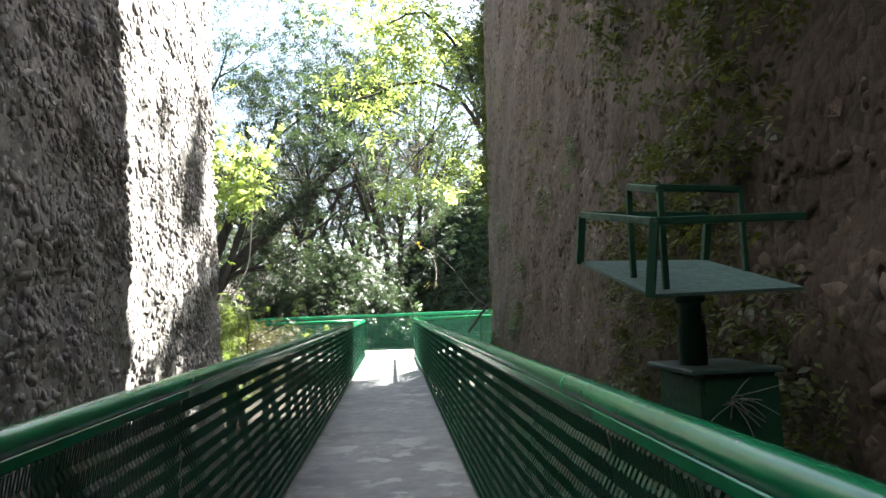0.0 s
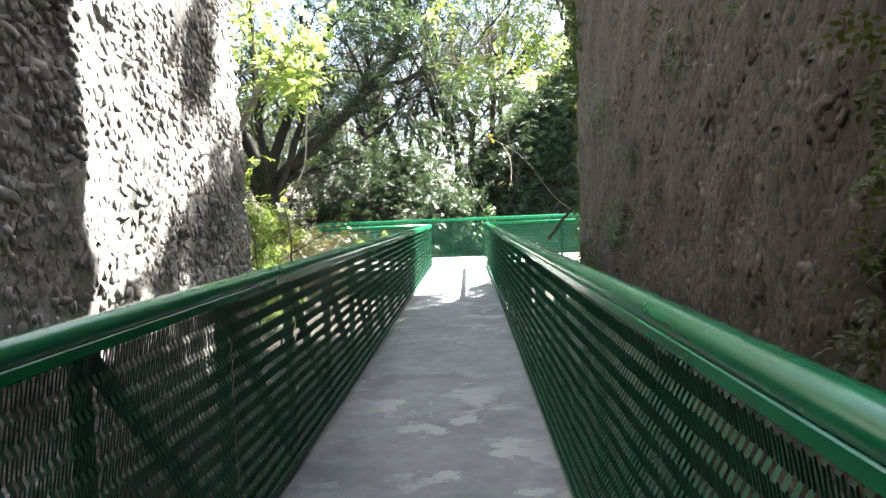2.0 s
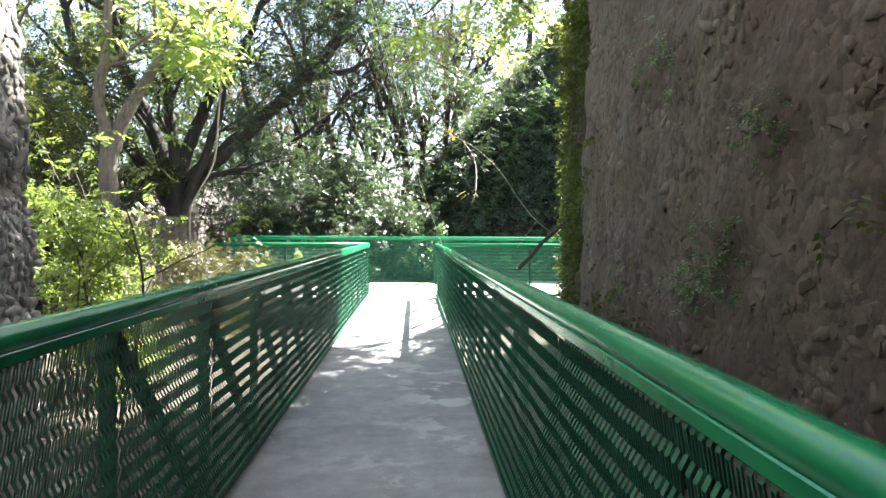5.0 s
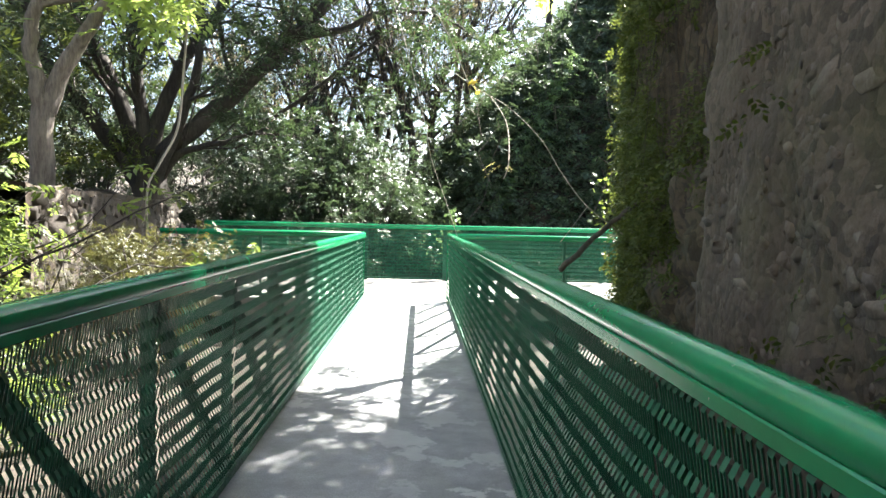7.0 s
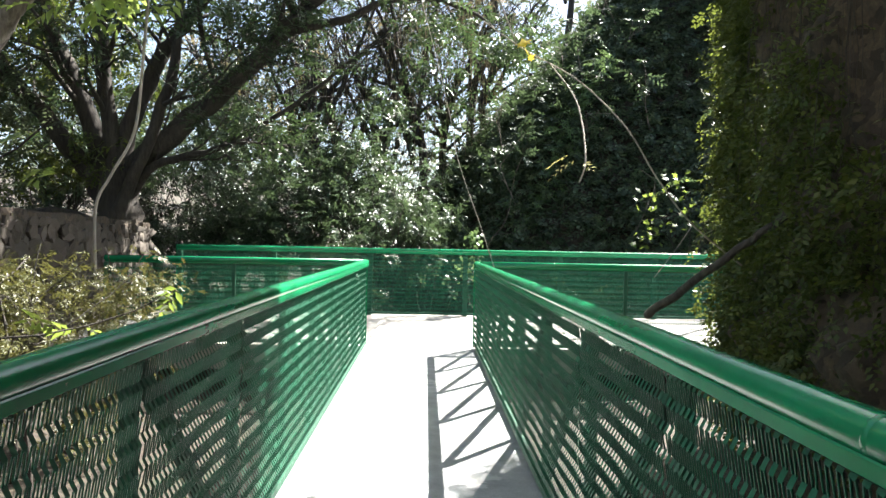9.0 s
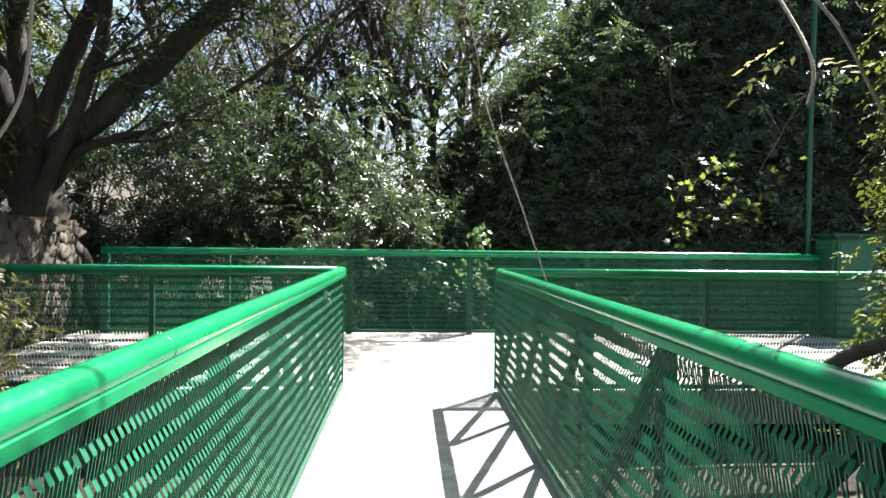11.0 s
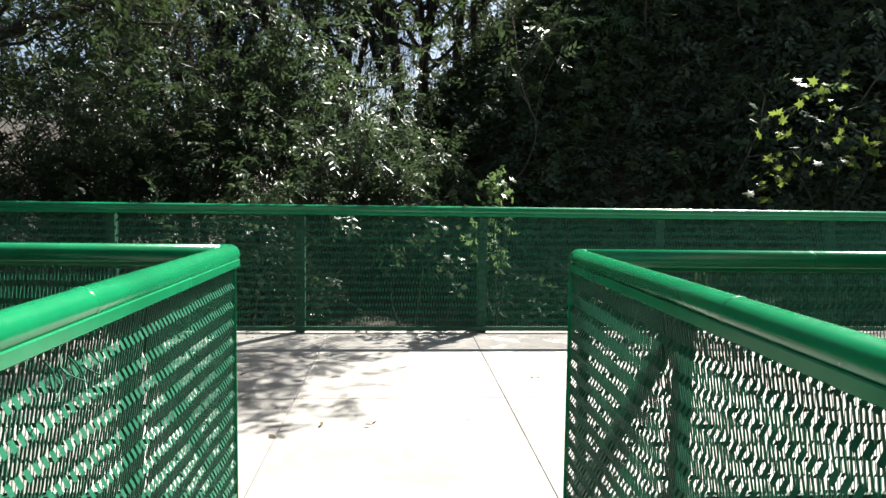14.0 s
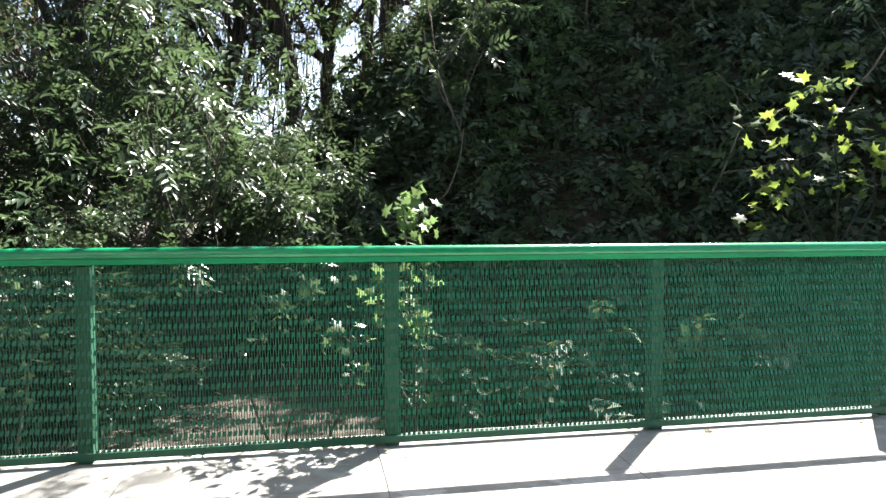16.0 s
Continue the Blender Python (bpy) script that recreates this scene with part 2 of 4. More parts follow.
def tube_arrays(points, radii, sides=8, start=0):
    """Vertices and quads of a tapered tube along a polyline, with closed ends as narrow cones."""
    p = np.asarray(points, float)
    r = np.asarray(radii, float)
    d = np.gradient(p, axis=0)
    d /= np.linalg.norm(d, axis=1)[:, None] + 1e-9
    ref = np.array([0.0, 0.0, 1.0]) if abs(d[:, 2]).mean() < 0.8 else np.array([1.0, 0.0, 0.0])
    u = np.cross(d, ref)
    u /= np.linalg.norm(u, axis=1)[:, None] + 1e-9
    w = np.cross(d, u)
    a = np.arange(sides) / sides * 2 * np.pi
    ring = p[:, None] + r[:, None, None] * (np.cos(a)[None, :, None] * u[:, None] + np.sin(a)[None, :, None] * w[:, None])
    v = ring.reshape(-1, 3)
    n = len(p)
    i, j = np.meshgrid(np.arange(n - 1), np.arange(sides), indexing="ij")
    k = (j + 1) % sides
    f = np.stack([i * sides + j, i * sides + k, (i + 1) * sides + k, (i + 1) * sides + j], -1).reshape(-1, 4)
    return v, f + start


def tubes(name, runs, material, parent=None, label="", sides=8):
    vs, fs, n = [], [], 0
    for pts, rad in runs:
        v, f = tube_arrays(pts, rad, sides, n)
        vs.append(v), fs.append(f)
        n += len(v)
    return put(name, quick(name, np.concatenate(vs), np.concatenate(fs), True), material, parent, label)


def bent(points, n, wobble=0.0, rng=None):
    """A smooth run of n points through the given ones, with a little wobble."""
    p = np.asarray(points, float)
    t = np.linspace(0, len(p) - 1, n)
    out = []
    for x in t:
        i = min(int(x), len(p) - 2)
        f = x - i
        p0, p1, p2, p3 = p[max(i - 1, 0)], p[i], p[i + 1], p[min(i + 2, len(p) - 1)]
        out.append(0.5 * (2 * p1 + (p2 - p0) * f + (2 * p0 - 5 * p1 + 4 * p2 - p3) * f * f + (3 * p1 - p0 - 3 * p2 + p3) * f ** 3))
    out = np.array(out)
    if wobble and rng is not None:
        out[1:-1] += rng.normal(0, wobble, (n - 2, 3))
    return out


def leaf_mesh(name, at, size, rng, aspect=0.42, droop=0.3, fold=0.25):
    """Folded leaves, four corners each, at the given points."""
    at = np.asarray(at, float)
    n = len(at)
    s = size * rng.uniform(0.6, 1.35, n)[:, None]
    d = rng.normal(0, 1, (n, 3))
    d[:, 2] = d[:, 2] * 0.55 - droop
    d /= np.linalg.norm(d, axis=1)[:, None]
    q = rng.normal(0, 1, (n, 3))
    q[:, 2] *= 0.4
    side = np.cross(d, q)
    side = np.cross(d, side)
    side /= np.linalg.norm(side, axis=1)[:, None] + 1e-9
    nor = np.cross(d, side)
    v = np.empty((n, 4, 3))
    v[:, 0] = at
    v[:, 1] = at + d * s * 0.45 + side * s * aspect * 0.5 + nor * s * fold * 0.4
    v[:, 2] = at + d * s - nor * s * 0.12
    v[:, 3] = at + d * s * 0.45 - side * s * aspect * 0.5 + nor * s * fold * 0.4
    k = np.arange(n)[:, None] * 4
    f = np.concatenate([k + np.array([0, 1, 2]), k + np.array([0, 2, 3])], 1).reshape(-1, 3)
    return quick(name, v.reshape(-1, 3), f)


def spray_mesh(name, mids, size, rng, leaves=9, length=0.34, droop=0.25, aspect=0.40):
    """Leafy sprigs: each starts at a point and carries paired leaves in one plane along a drooping stalk."""
    mids = np.asarray(mids, float)
    n = len(mids)
    d = rng.normal(0, 1, (n, 3))
    d[:, 2] = d[:, 2] * 0.5 - droop
    d /= np.linalg.norm(d, axis=1)[:, None]
    up = rng.normal(0, 0.45, (n, 3)) + np.array([0, 0, 1.0])
    side = np.cross(d, up)
    side /= np.linalg.norm(side, axis=1)[:, None] + 1e-9
    nor = np.cross(side, d)
    ln = length * rng.uniform(0.6, 1.3, n)[:, None]
    v = np.empty((n, leaves, 4, 3))
    for k in range(leaves):
        f = (k + 1) / leaves
        at = mids + d * ln * f - nor * ln * 0.22 * f * f
        sg = 0.0 if k == leaves - 1 else (1.0 if k % 2 else -1.0)
        w = d * 0.62 + side * sg * 0.85 + nor * rng.normal(-0.12, 0.22, n)[:, None]
        w /= np.linalg.norm(w, axis=1)[:, None]
        ac = np.cross(w, nor)
        s = size * rng.uniform(0.7, 1.2, n)[:, None] * (1.1 - 0.35 * abs(f - 0.5))
        v[:, k, 0] = at
        v[:, k, 1] = at + w * s * 0.45 + ac * s * aspect * 0.5 + nor * s * 0.07
        v[:, k, 2] = at + w * s - nor * s * 0.10
        v[:, k, 3] = at + w * s * 0.45 - ac * s * aspect * 0.5 + nor * s * 0.07
    k = np.arange(n * leaves)[:, None] * 4
    f = np.concatenate([k + np.array([0, 1, 2]), k + np.array([0, 2, 3])], 1).reshape(-1, 3)
    return quick(name, v.reshape(-1, 3), f)


def clumps(ellipsoids, count, per, spread, rng, shell=0.55):
    """Points in clumps that fill ellipsoids (centre, radii, weight), denser towards their skin."""
    wts = np.array([e[2] for e in ellipsoids], float)
    pick = rng.choice(len(ellipsoids), count, p=wts / wts.sum())
    c = np.array([e[0] for e in ellipsoids], float)[pick]
    r = np.array([e[1] for e in ellipsoids], float)[pick]
    d = rng.normal(0, 1, (count, 3))
    d /= np.linalg.norm(d, axis=1)[:, None]
    rad = rng.uniform(shell, 1.05, count) ** 0.8
    mid = c + d * r * rad[:, None]
    pts = np.repeat(mid, per, 0) + rng.normal(0, spread, (count * per, 3)) * np.array([1, 1, 0.7])
    return pts, mid


def grow(base, way, length, radius, depth, rng, runs, tips, lift=0.12, split=3, bend=0.22):
    n = 6
    p, d = [np.array(base, float)], np.array(way, float)
    d /= np.linalg.norm(d)
    for _ in range(n - 1):
        d = d + rng.normal(0, bend, 3) * 0.5 + np.array([0, 0, lift * 0.3])
        d /= np.linalg.norm(d)
        p.append(p[-1] + d * length / (n - 1))
    r = np.linspace(radius, radius * 0.55, n)
    runs.append((p, r))
    if depth == 0:
        tips.append(p[-1])
        tips.append(p[3])
        return
    for k in range(split):
        at = p[-1] if k == 0 else p[rng.integers(2, n)]
        nd = d + rng.normal(0, 0.75, 3)
        nd[2] = nd[2] * 0.6 + lift
        grow(at, nd, length * rng.uniform(0.6, 0.85), radius * (0.55 if k == 0 else 0.42), depth - 1, rng, runs, tips, lift, split, bend)


def ground_height(x, y):
    base = -0.55 + 0.12 * noise.noise(Vector((x * 0.25, y * 0.25, 0.3)))
    if y > 22.3 or x < -4.0:
        base += 0.25
    d1 = (y - 25.6) + 0.30 * x
    d2 = 0.80 * (x + 0.3) + 0.30 * (min(y, 31.5) - 27.0)
    d = min(d1, d2)
    if d > 0:
        base += min(1.45 * d, 9.0 + 0.10 * d) + 0.8 * min(1, d * 0.5) * noise.noise(Vector((x * 0.35, y * 0.35, 2.0)))
    back = y - 34.0
    if back > 0:
        base = max(base, base + min(back * 0.12, 3.5))
    left = -6.2 - x
    if left > 0 and y > 11:
        base += min(left * 0.5, 3.0)
    return base


# ---------------------------------------------------------------- ground


def build_ground():
    xs = np.concatenate([np.linspace(-900, -40, 8), np.linspace(-32, 32, 86), np.linspace(40, 900, 8)])
    ys = np.concatenate([np.linspace(-900, -20, 8), np.linspace(-12, 62, 100), np.linspace(75, 900, 8)])
    v = np.array([(x, y, ground_height(x, y)) for y in ys for x in xs])
    nx = len(xs)
    i, j = np.meshgrid(np.arange(len(ys) - 1), np.arange(nx - 1), indexing="ij")
    k = i * nx + j
    f = np.stack([k, k + 1, k + 1 + nx, k + nx], -1).reshape(-1, 4)
    ob = put("ground", quick("ground", v, f, True), SOIL)
    tagged(ob, "dark leaf-litter soil rising into a shaded hillside", "ground", kind="structure")


build_ground()

# ---------------------------------------------------------------- bridge deck and platform
END = 18.48
deck = part("floor", box((-0.70, -5.0, -0.16), (0.70, END - 0.004, 0.0), 0.006), DECK, None)
tagged(deck, "smooth grey concrete deck of a narrow footbridge", "floor", kind="structure")
for sx in (-1, 1):
    beam = part("trim", box((min(sx * 0.62, sx * 0.74), -5.0, -0.34), (max(sx * 0.62, sx * 0.74), END - 0.01, -0.165), 0.006), GREEN_DARK, None)
    tagged(beam, "dull green steel beam under the footbridge deck", "beam", kind="structure")

plat = empty("pavement", (0, 20, 0), label="pale concrete platform of jointed slabs in full sun", category="pavement", kind="structure")
part("bed", box((-4.62, END, -0.30), (7.2, 22.30, -0.012)), KERB, plat, "grey concrete bed under the slabs")
slab_x = [-4.6, -3.28, -1.97, -0.655, 0.655, 1.97, 3.28, 4.6, 5.9, 7.18]
slab_y = [18.485, 20.00, 21.43, 22.26]
for a, b in zip(slab_x, slab_x[1:]):
    for c, d in zip(slab_y, slab_y[1:]):
        part("slab", box((a + 0.0022, c + 0.0022, -0.011), (b - 0.0022, d - 0.0022, 0.0), 0.002, 1), SLAB, plat)

# ---------------------------------------------------------------- railings


def lattice_mesh(name, length, low, high, sw=0.029, rh=0.069, gauge=1.0):
    """Expanded metal: tilted knuckles in staggered rows, joined by steep ribbons; the sheet is slightly buckled."""
    rows = int(round((high - low) / rh))
    rh = (high - low) / rows
    cols = int(round(length / sw))
    sw = length / cols
    reach = sw * 0.20
    a, b, knots = [], [], []
    for j in range(rows + 1):
        shift = (j % 2) * sw / 2
        for i in range(cols):
            x, z = sw / 4 + i * sw + shift, low + j * rh
            if x >= length:
                continue
            knots.append((x, z))
            if j == rows:
                continue
            for sg in (-1, 1):
                top = x + sg * sw / 2
                if 0 < top < length:
                    a.append((x + sg * reach, z + 0.010)), b.append((top - sg * reach, z + rh - 0.010))
    a, b, kn = np.array(a), np.array(b), np.array(knots)
    n, m = len(a), len(kn)
    v = np.empty((n, 6, 3))
    for e, p in enumerate((a, b)):
        lift = -0.0040 if e else 0.0040
        for c, (du, dw) in enumerate(((-0.0019, -0.0020), (0.0, 0.0024), (0.0020, -0.0017))):
            v[:, e * 3 + c, 0] = p[:, 0] + du * gauge
            v[:, e * 3 + c, 1] = dw * gauge + lift
            v[:, e * 3 + c, 2] = p[:, 1]
    k = np.arange(n)[:, None] * 6
    f = np.concatenate([k + np.array(q) for q in ((0, 1, 4, 3), (1, 2, 5, 4), (2, 0, 3, 5))], 1).reshape(-1, 4)
    u = np.empty((m, 4, 3))
    for c, (du, dw, dz) in enumerate(((-0.0097, -0.0076, -0.0130), (0.0084, -0.0058, -0.0118), (0.0097, 0.0074, 0.0130), (-0.0084, 0.0054, 0.0118))):
        u[:, c, 0] = kn[:, 0] + du * gauge
        u[:, c, 1] = dw
        u[:, c, 2] = kn[:, 1] + dz
    g = n * 6 + np.arange(m)[:, None] * 4 + np.array([0, 1, 2, 3])
    w = np.concatenate([v.reshape(-1, 3), u.reshape(-1, 3)])
    ph, up = w[:, 0] / length * 2 * np.pi, (w[:, 2] - low) / (high - low)
    w[:, 1] += 0.0018 * np.sin(2 * ph + 3.0 * up) * np.sin(np.pi * up)
    w[:, 2] += 0.0013 * np.sin(2 * ph) + 0.0010 * np.sin(5 * ph)
    return quick(name, w, np.concatenate([f, g]))


PANELS = {}


def railing(name, label, start, finish, top, pitch, base=0.0, brace=True, side=1, bar=0.012, pipe=0.037, first_post=True, last_post=True, post=0.04, inset=0.012, gauge=1.0):
    """A railing from start to finish (plan points): pipe handrail, flat bar, posts, braces, and a mesh on its walking side."""
    a, b = Vector((*start, 0)), Vector((*finish, 0))
    way = (b - a).normalized()
    out = Vector((-way.y, way.x, 0)) * side
    length = (b - a).length
    turn = Matrix(((way.x, out.x, 0, a.x), (way.y, out.y, 0, a.y), (0, 0, 1, 0), (0, 0, 0, 1)))
    thing = empty(name, ((a.x + b.x) / 2, (a.y + b.y) / 2, base), label=label, category="railing")

    def local(bm):
        bmesh.ops.transform(bm, matrix=turn, verts=bm.verts)
        if turn.determinant() < 0:
            bmesh.ops.reverse_faces(bm, faces=bm.faces)
        return bm

    zc = top - pipe
    ends = [turn @ Vector((u, 0, zc)) for u in np.linspace(0, length, max(2, int(length / 1.2)))]
    rng = np.random.default_rng(int(length * 100))
    pts = [np.array(e) + np.array([0, 0, rng.normal(0, 0.0006)]) for e in ends]
    cap0, cap1 = pts[0] - np.array(way) * 0.004, pts[-1] + np.array(way) * 0.004
    tubes("handrail", [([cap0, *pts, cap1], [pipe * 0.6] + [pipe] * len(pts) + [pipe * 0.6])], GREEN, thing, "glossy green steel pipe", 16)
    zb = top - 2 * pipe
    part("flat_bar", local(box((0, -pipe - 0.001, zb - bar), (length, 0.012, zc - pipe * 0.5), 0.003, 1)), GREEN, thing)
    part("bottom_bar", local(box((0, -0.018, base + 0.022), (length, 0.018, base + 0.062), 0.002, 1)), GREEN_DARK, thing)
    n = max(1, round(length / pitch))
    step = length / n
    for k in range(n + 1):
        if (k == 0 and not first_post) or (k == n and not last_post):
            continue
        u = min(max(k * step, post / 2), length - post / 2)
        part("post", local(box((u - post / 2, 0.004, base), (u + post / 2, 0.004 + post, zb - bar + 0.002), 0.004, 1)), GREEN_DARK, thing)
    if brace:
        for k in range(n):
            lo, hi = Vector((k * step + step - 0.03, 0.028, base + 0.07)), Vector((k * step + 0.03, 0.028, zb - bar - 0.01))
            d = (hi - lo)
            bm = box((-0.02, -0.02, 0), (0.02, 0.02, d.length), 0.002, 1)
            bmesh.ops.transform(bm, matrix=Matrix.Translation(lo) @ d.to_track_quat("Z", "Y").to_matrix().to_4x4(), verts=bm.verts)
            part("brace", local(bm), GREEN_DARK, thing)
    key = (round(step, 3), round(base, 3), round(top, 3), gauge)
    if key not in PANELS:
        PANELS[key] = lattice_mesh("mesh_panel", step, base + 0.06, zb - bar, gauge=gauge)
    for k in range(n):
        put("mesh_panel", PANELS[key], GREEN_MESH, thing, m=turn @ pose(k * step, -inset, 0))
    for u in (0.0, length - 0.006):
        part("edge_bar", local(box((u, -inset - 0.010, base + 0.02), (u + 0.006, -inset + 0.008, zb - bar), 0.001, 1)), GREEN, thing)
    for u in np.arange(0.9, length, 3.05):
        c = turn @ Vector((u, 0, zc))
        tubes("weld_collar", [([np.array(c) - np.array(way) * 0.007, np.array(c), np.array(c) + np.array(way) * 0.007], [pipe, pipe + 0.0022, pipe])], GREEN, thing, sides=16)
    return thing


RL = "glossy green steel railing of expanded metal along the footbridge"
railing("railing", RL, (-0.678, -4.97), (-0.678, 18.53), 1.06, 0.94, side=1)
railing("railing", RL, (0.678, -5.06), (0.678, 18.44), 1.06, 0.94, side=-1, inset=0.026)
SL = "green steel railing with mesh beside the platform entry"
railing("railing", SL, (-0.715, 18.53), (-3.83, 18.53), 1.06, 1.555, side=1, brace=False, first_post=False)
railing("railing", SL, (0.715, 18.44), (6.05, 18.44), 1.06, 1.78, side=-1, brace=False, first_post=False)
railing("railing", "tall green mesh railing along the far platform edge", (-4.24, 22.03), (5.74, 22.03), 1.17, 1.65, side=1, brace=False, bar=0.012, pipe=0.040, post=0.08, gauge=1.15)
rng = np.random.default_rng(17)
torn = []
for k in range(9):
    p = np.array([-0.655, 17.08 + 0.022 * k, 0.955 - 0.012 * (k % 3)])
    torn.append((bent([p, p + np.array([0.012, rng.normal(0, 0.012), -0.03]), p + np.array([0.02 + abs(rng.normal(0, 0.012)), rng.normal(0, 0.02), -0.055 + rng.normal(0, 0.012)])], 6), np.linspace(0.0024, 0.0014, 6)))
tagged(tubes("torn_strands", torn, GREEN_MESH, None, sides=5), "bent torn strands of green mesh under the handrail", "wire")
for x, y in ((-0.678, 18.53), (0.678, 18.44)):
    cap = tubes("rail_elbow", [(bent([(x, y - 0.03, 1.023), (x, y, 1.023), (x + math.copysign(0.03, x), y, 1.023)], 7), [0.0375] * 7)], GREEN, None, sides=16)
    tagged(cap, "rounded green pipe elbow at the railing corner", "pipe elbow")

cab = empty("steel_cabinet", (5.75, 21.95, 0), label="green steel cabinet standing at the end of the railing", category="cabinet")
part("body", box((5.77, 21.72, 0.0), (6.68, 22.2, 1.42), 0.045, 4), GREEN_DARK, cab)
part("lid", box((5.75, 21.70, 1.425), (6.70, 22.22, 1.46), 0.014, 2), GREEN_DARK, cab)
part("door", box((5.85, 21.708, 0.12), (6.60, 21.722, 1.34), 0.005, 1), GREEN_DARK, cab)
mast = tubes("lamp_pole", [([(5.72, 22.28, -0.3), (5.74, 22.28, 3.0), (5.82, 22.28, 7.0)], [0.036, 0.034, 0.032])], GREEN_DARK, None, sides=12)
tagged(mast, "slender green steel pole beside the cabinet", "pole")

# ---------------------------------------------------------------- masonry piers


def pier_face_right(y):
    return 1.70 - 0.10 * max(0.0, min(1.0, (6.0 - y) / 2.5)) + 0.065 * max(0, (y - 9.8) / 1.3) ** 2


def pier(name, label, face, sign, y0, y1, height, depth, z0=-0.8, batter=0.09, round_end=0.35, mortar=None, shadow_shift=0.0, lumps=0.0):
    """A rough masonry mass whose long side follows face(y); its far end leans in and is rounded."""
    ny, nz = int((y1 - y0) / 0.085), int((height - z0) / 0.11)
    rows = []
    for j in range(nz + 1):
        z = z0 + (height - z0) * j / nz
        end = y1 - batter * min(3.5, max(0, z - 0.5))
        # Above 6.2 m, out of view, the end is shifted to place its shadow.
        g = max(0.0, min(1.0, (z - 6.2) / 1.4))
        end += shadow_shift * g * g * (3 - 2 * g)
        ring = []
        for i in range(ny + 1):
            y = y0 + (end - round_end - y0) * i / ny
            ring.append((face(y) + sign * 0.015 * z, y))
        fx = ring[-1][0]
        for k in range(1, 9):
            a = k / 8 * math.pi / 2
            ring.append((fx + sign * round_end * (1 - math.cos(a)), end - round_end + round_end * math.sin(a)))
        for k in range(1, 13):
            ring.append((fx + sign * (round_end + (depth - round_end) * k / 12), end))
        ring.append((fx + sign * depth, y0))
        rows.append([(x, y, z) for x, y in ring])
    v = np.array(rows).reshape(-1, 3)
    m = len(rows[0])
    disp = np.array([0.055 * noise.noise(Vector(p) * 2.3) + 0.012 * noise.noise(Vector(p) * 5) for p in v])
    if lumps:
        for k, p in enumerate(v):
            q = Vector((p[0] * 0.6, p[1], p[2]))
            big = noise.noise(q * 1.15 + Vector((3.1, 0, 7.7)))
            d, _ = noise.voronoi(q * 2.3 + noise.noise_vector(q * 1.7) * 0.35)
            disp[k] += lumps * (1.1 * max(-0.5, min(0.2, big)) + 0.8 * math.sqrt(max(0.0, min(0.5, d[1] - d[0]))) - 0.30)
    v[:, 0] -= sign * disp
    v[:, 1] += disp * 0.6
    i, j = np.meshgrid(np.arange(nz), np.arange(m), indexing="ij")
    k = (j + 1) % m
    f = np.stack([i * m + j, i * m + k, (i + 1) * m + k, (i + 1) * m + j], -1).reshape(-1, 4)
    if sign > 0:
        f = f[:, ::-1]
    thing = empty(name, (face((y0 + y1) / 2) + sign * depth / 2, (y0 + y1) / 2, z0), label=label, category="stone pier")
    put("core", quick("core", v, f, True), mortar or MORTAR, thing, "crumbling lime mortar and small rubble")
    top = [tuple(p) for p in rows[-1]]
    bm = bmesh.new()
    bm.faces.new([bm.verts.new(p) for p in top])
    part("top", bm, MORTAR, thing)
    return thing


LEFT_PIER = pier("stone_pier", "massive rubble stone pier, half sunlit, with crumbling mortar", lambda y: -2.27 - 0.03 * max(0, y - 8.5) ** 2, -1, -6.0, 10.15, 14.0, 3.6)
RIGHT_PIER = pier("stone_pier", "massive shaded rubble stone pier with moss and creepers", pier_face_right, 1, -6.0, 12.05, 14.0, 3.6, mortar=MORTAR_BROWN, shadow_shift=-0.2)


def low_face(y):
    return 2.32 + 0.10 * max(0.0, y - 12.5) + 0.10 * max(0.0, y - 13.8)


pier("stone_wall", "dark ruined stone wall overgrown with hanging ivy", low_face, 1, 11.3, 16.6, 4.4, 2.2, batter=0.05, mortar=RUINROCK, lumps=0.36)
# Stump height is out of view, chosen to shade the left pier's foot.
pier("stone_wall", "tall broken stump of dark masonry behind the pier, unseen top added for shade", lambda y: 2.45 + 0.10 * max(0.0, y - 12.5), 1, 11.4, 14.1, 9.3, 1.9, z0=3.0, batter=0.0, mortar=RUINROCK, lumps=0.3)

# Unseen wall added behind the start to cut sky light on the piers.
bm = box((-6.0, -6.5, -1.0), (5.4, -6.05, 14.0))
closing = put("wall_south", quick("wall_south", [tuple(v.co) for v in bm.verts], [[v.index for v in f.verts] for f in bm.faces]), MORTAR_BROWN)
tagged(closing, "unseen plain wall added behind the start to block sky light", "wall", kind="structure")

# ---------------------------------------------------------------- stand beside the railing
stand = empty("viewer_stand", (1.0, 1.8, -0.5), label="green steel stand with a tilted tray and open frame", category="stand")
part("pedestal", box((0.955, 1.66, -0.6), (1.175, 1.95, 1.068), 0.010), GREEN_DARK, stand, "dark green steel box")
part("pedestal_cap", box((0.925, 1.645, 1.070), (1.180, 1.965, 1.085), 0.004, 1), TRAY_TOP, stand)
tubes("post", [([(1.0, 1.80, 1.08), (1.0, 1.80, 1.20)], [0.040, 0.040]), ([(1.0, 1.80, 1.19), (1.0, 1.80, 1.31)], [0.031, 0.031])], GREEN_DARK, stand, sides=14)
tubes("collar", [([(1.0, 1.80, 1.26), (1.0, 1.80, 1.265), (1.0, 1.80, 1.29), (1.0, 1.80, 1.295)], [0.03, 0.045, 0.045, 0.03])], GREEN_DARK, stand, sides=14)
tray_c = [Vector((0.80, 1.58, 1.28)), Vector((1.20, 1.56, 1.285)), Vector((1.24, 2.19, 1.40)), Vector((0.77, 2.11, 1.405))]


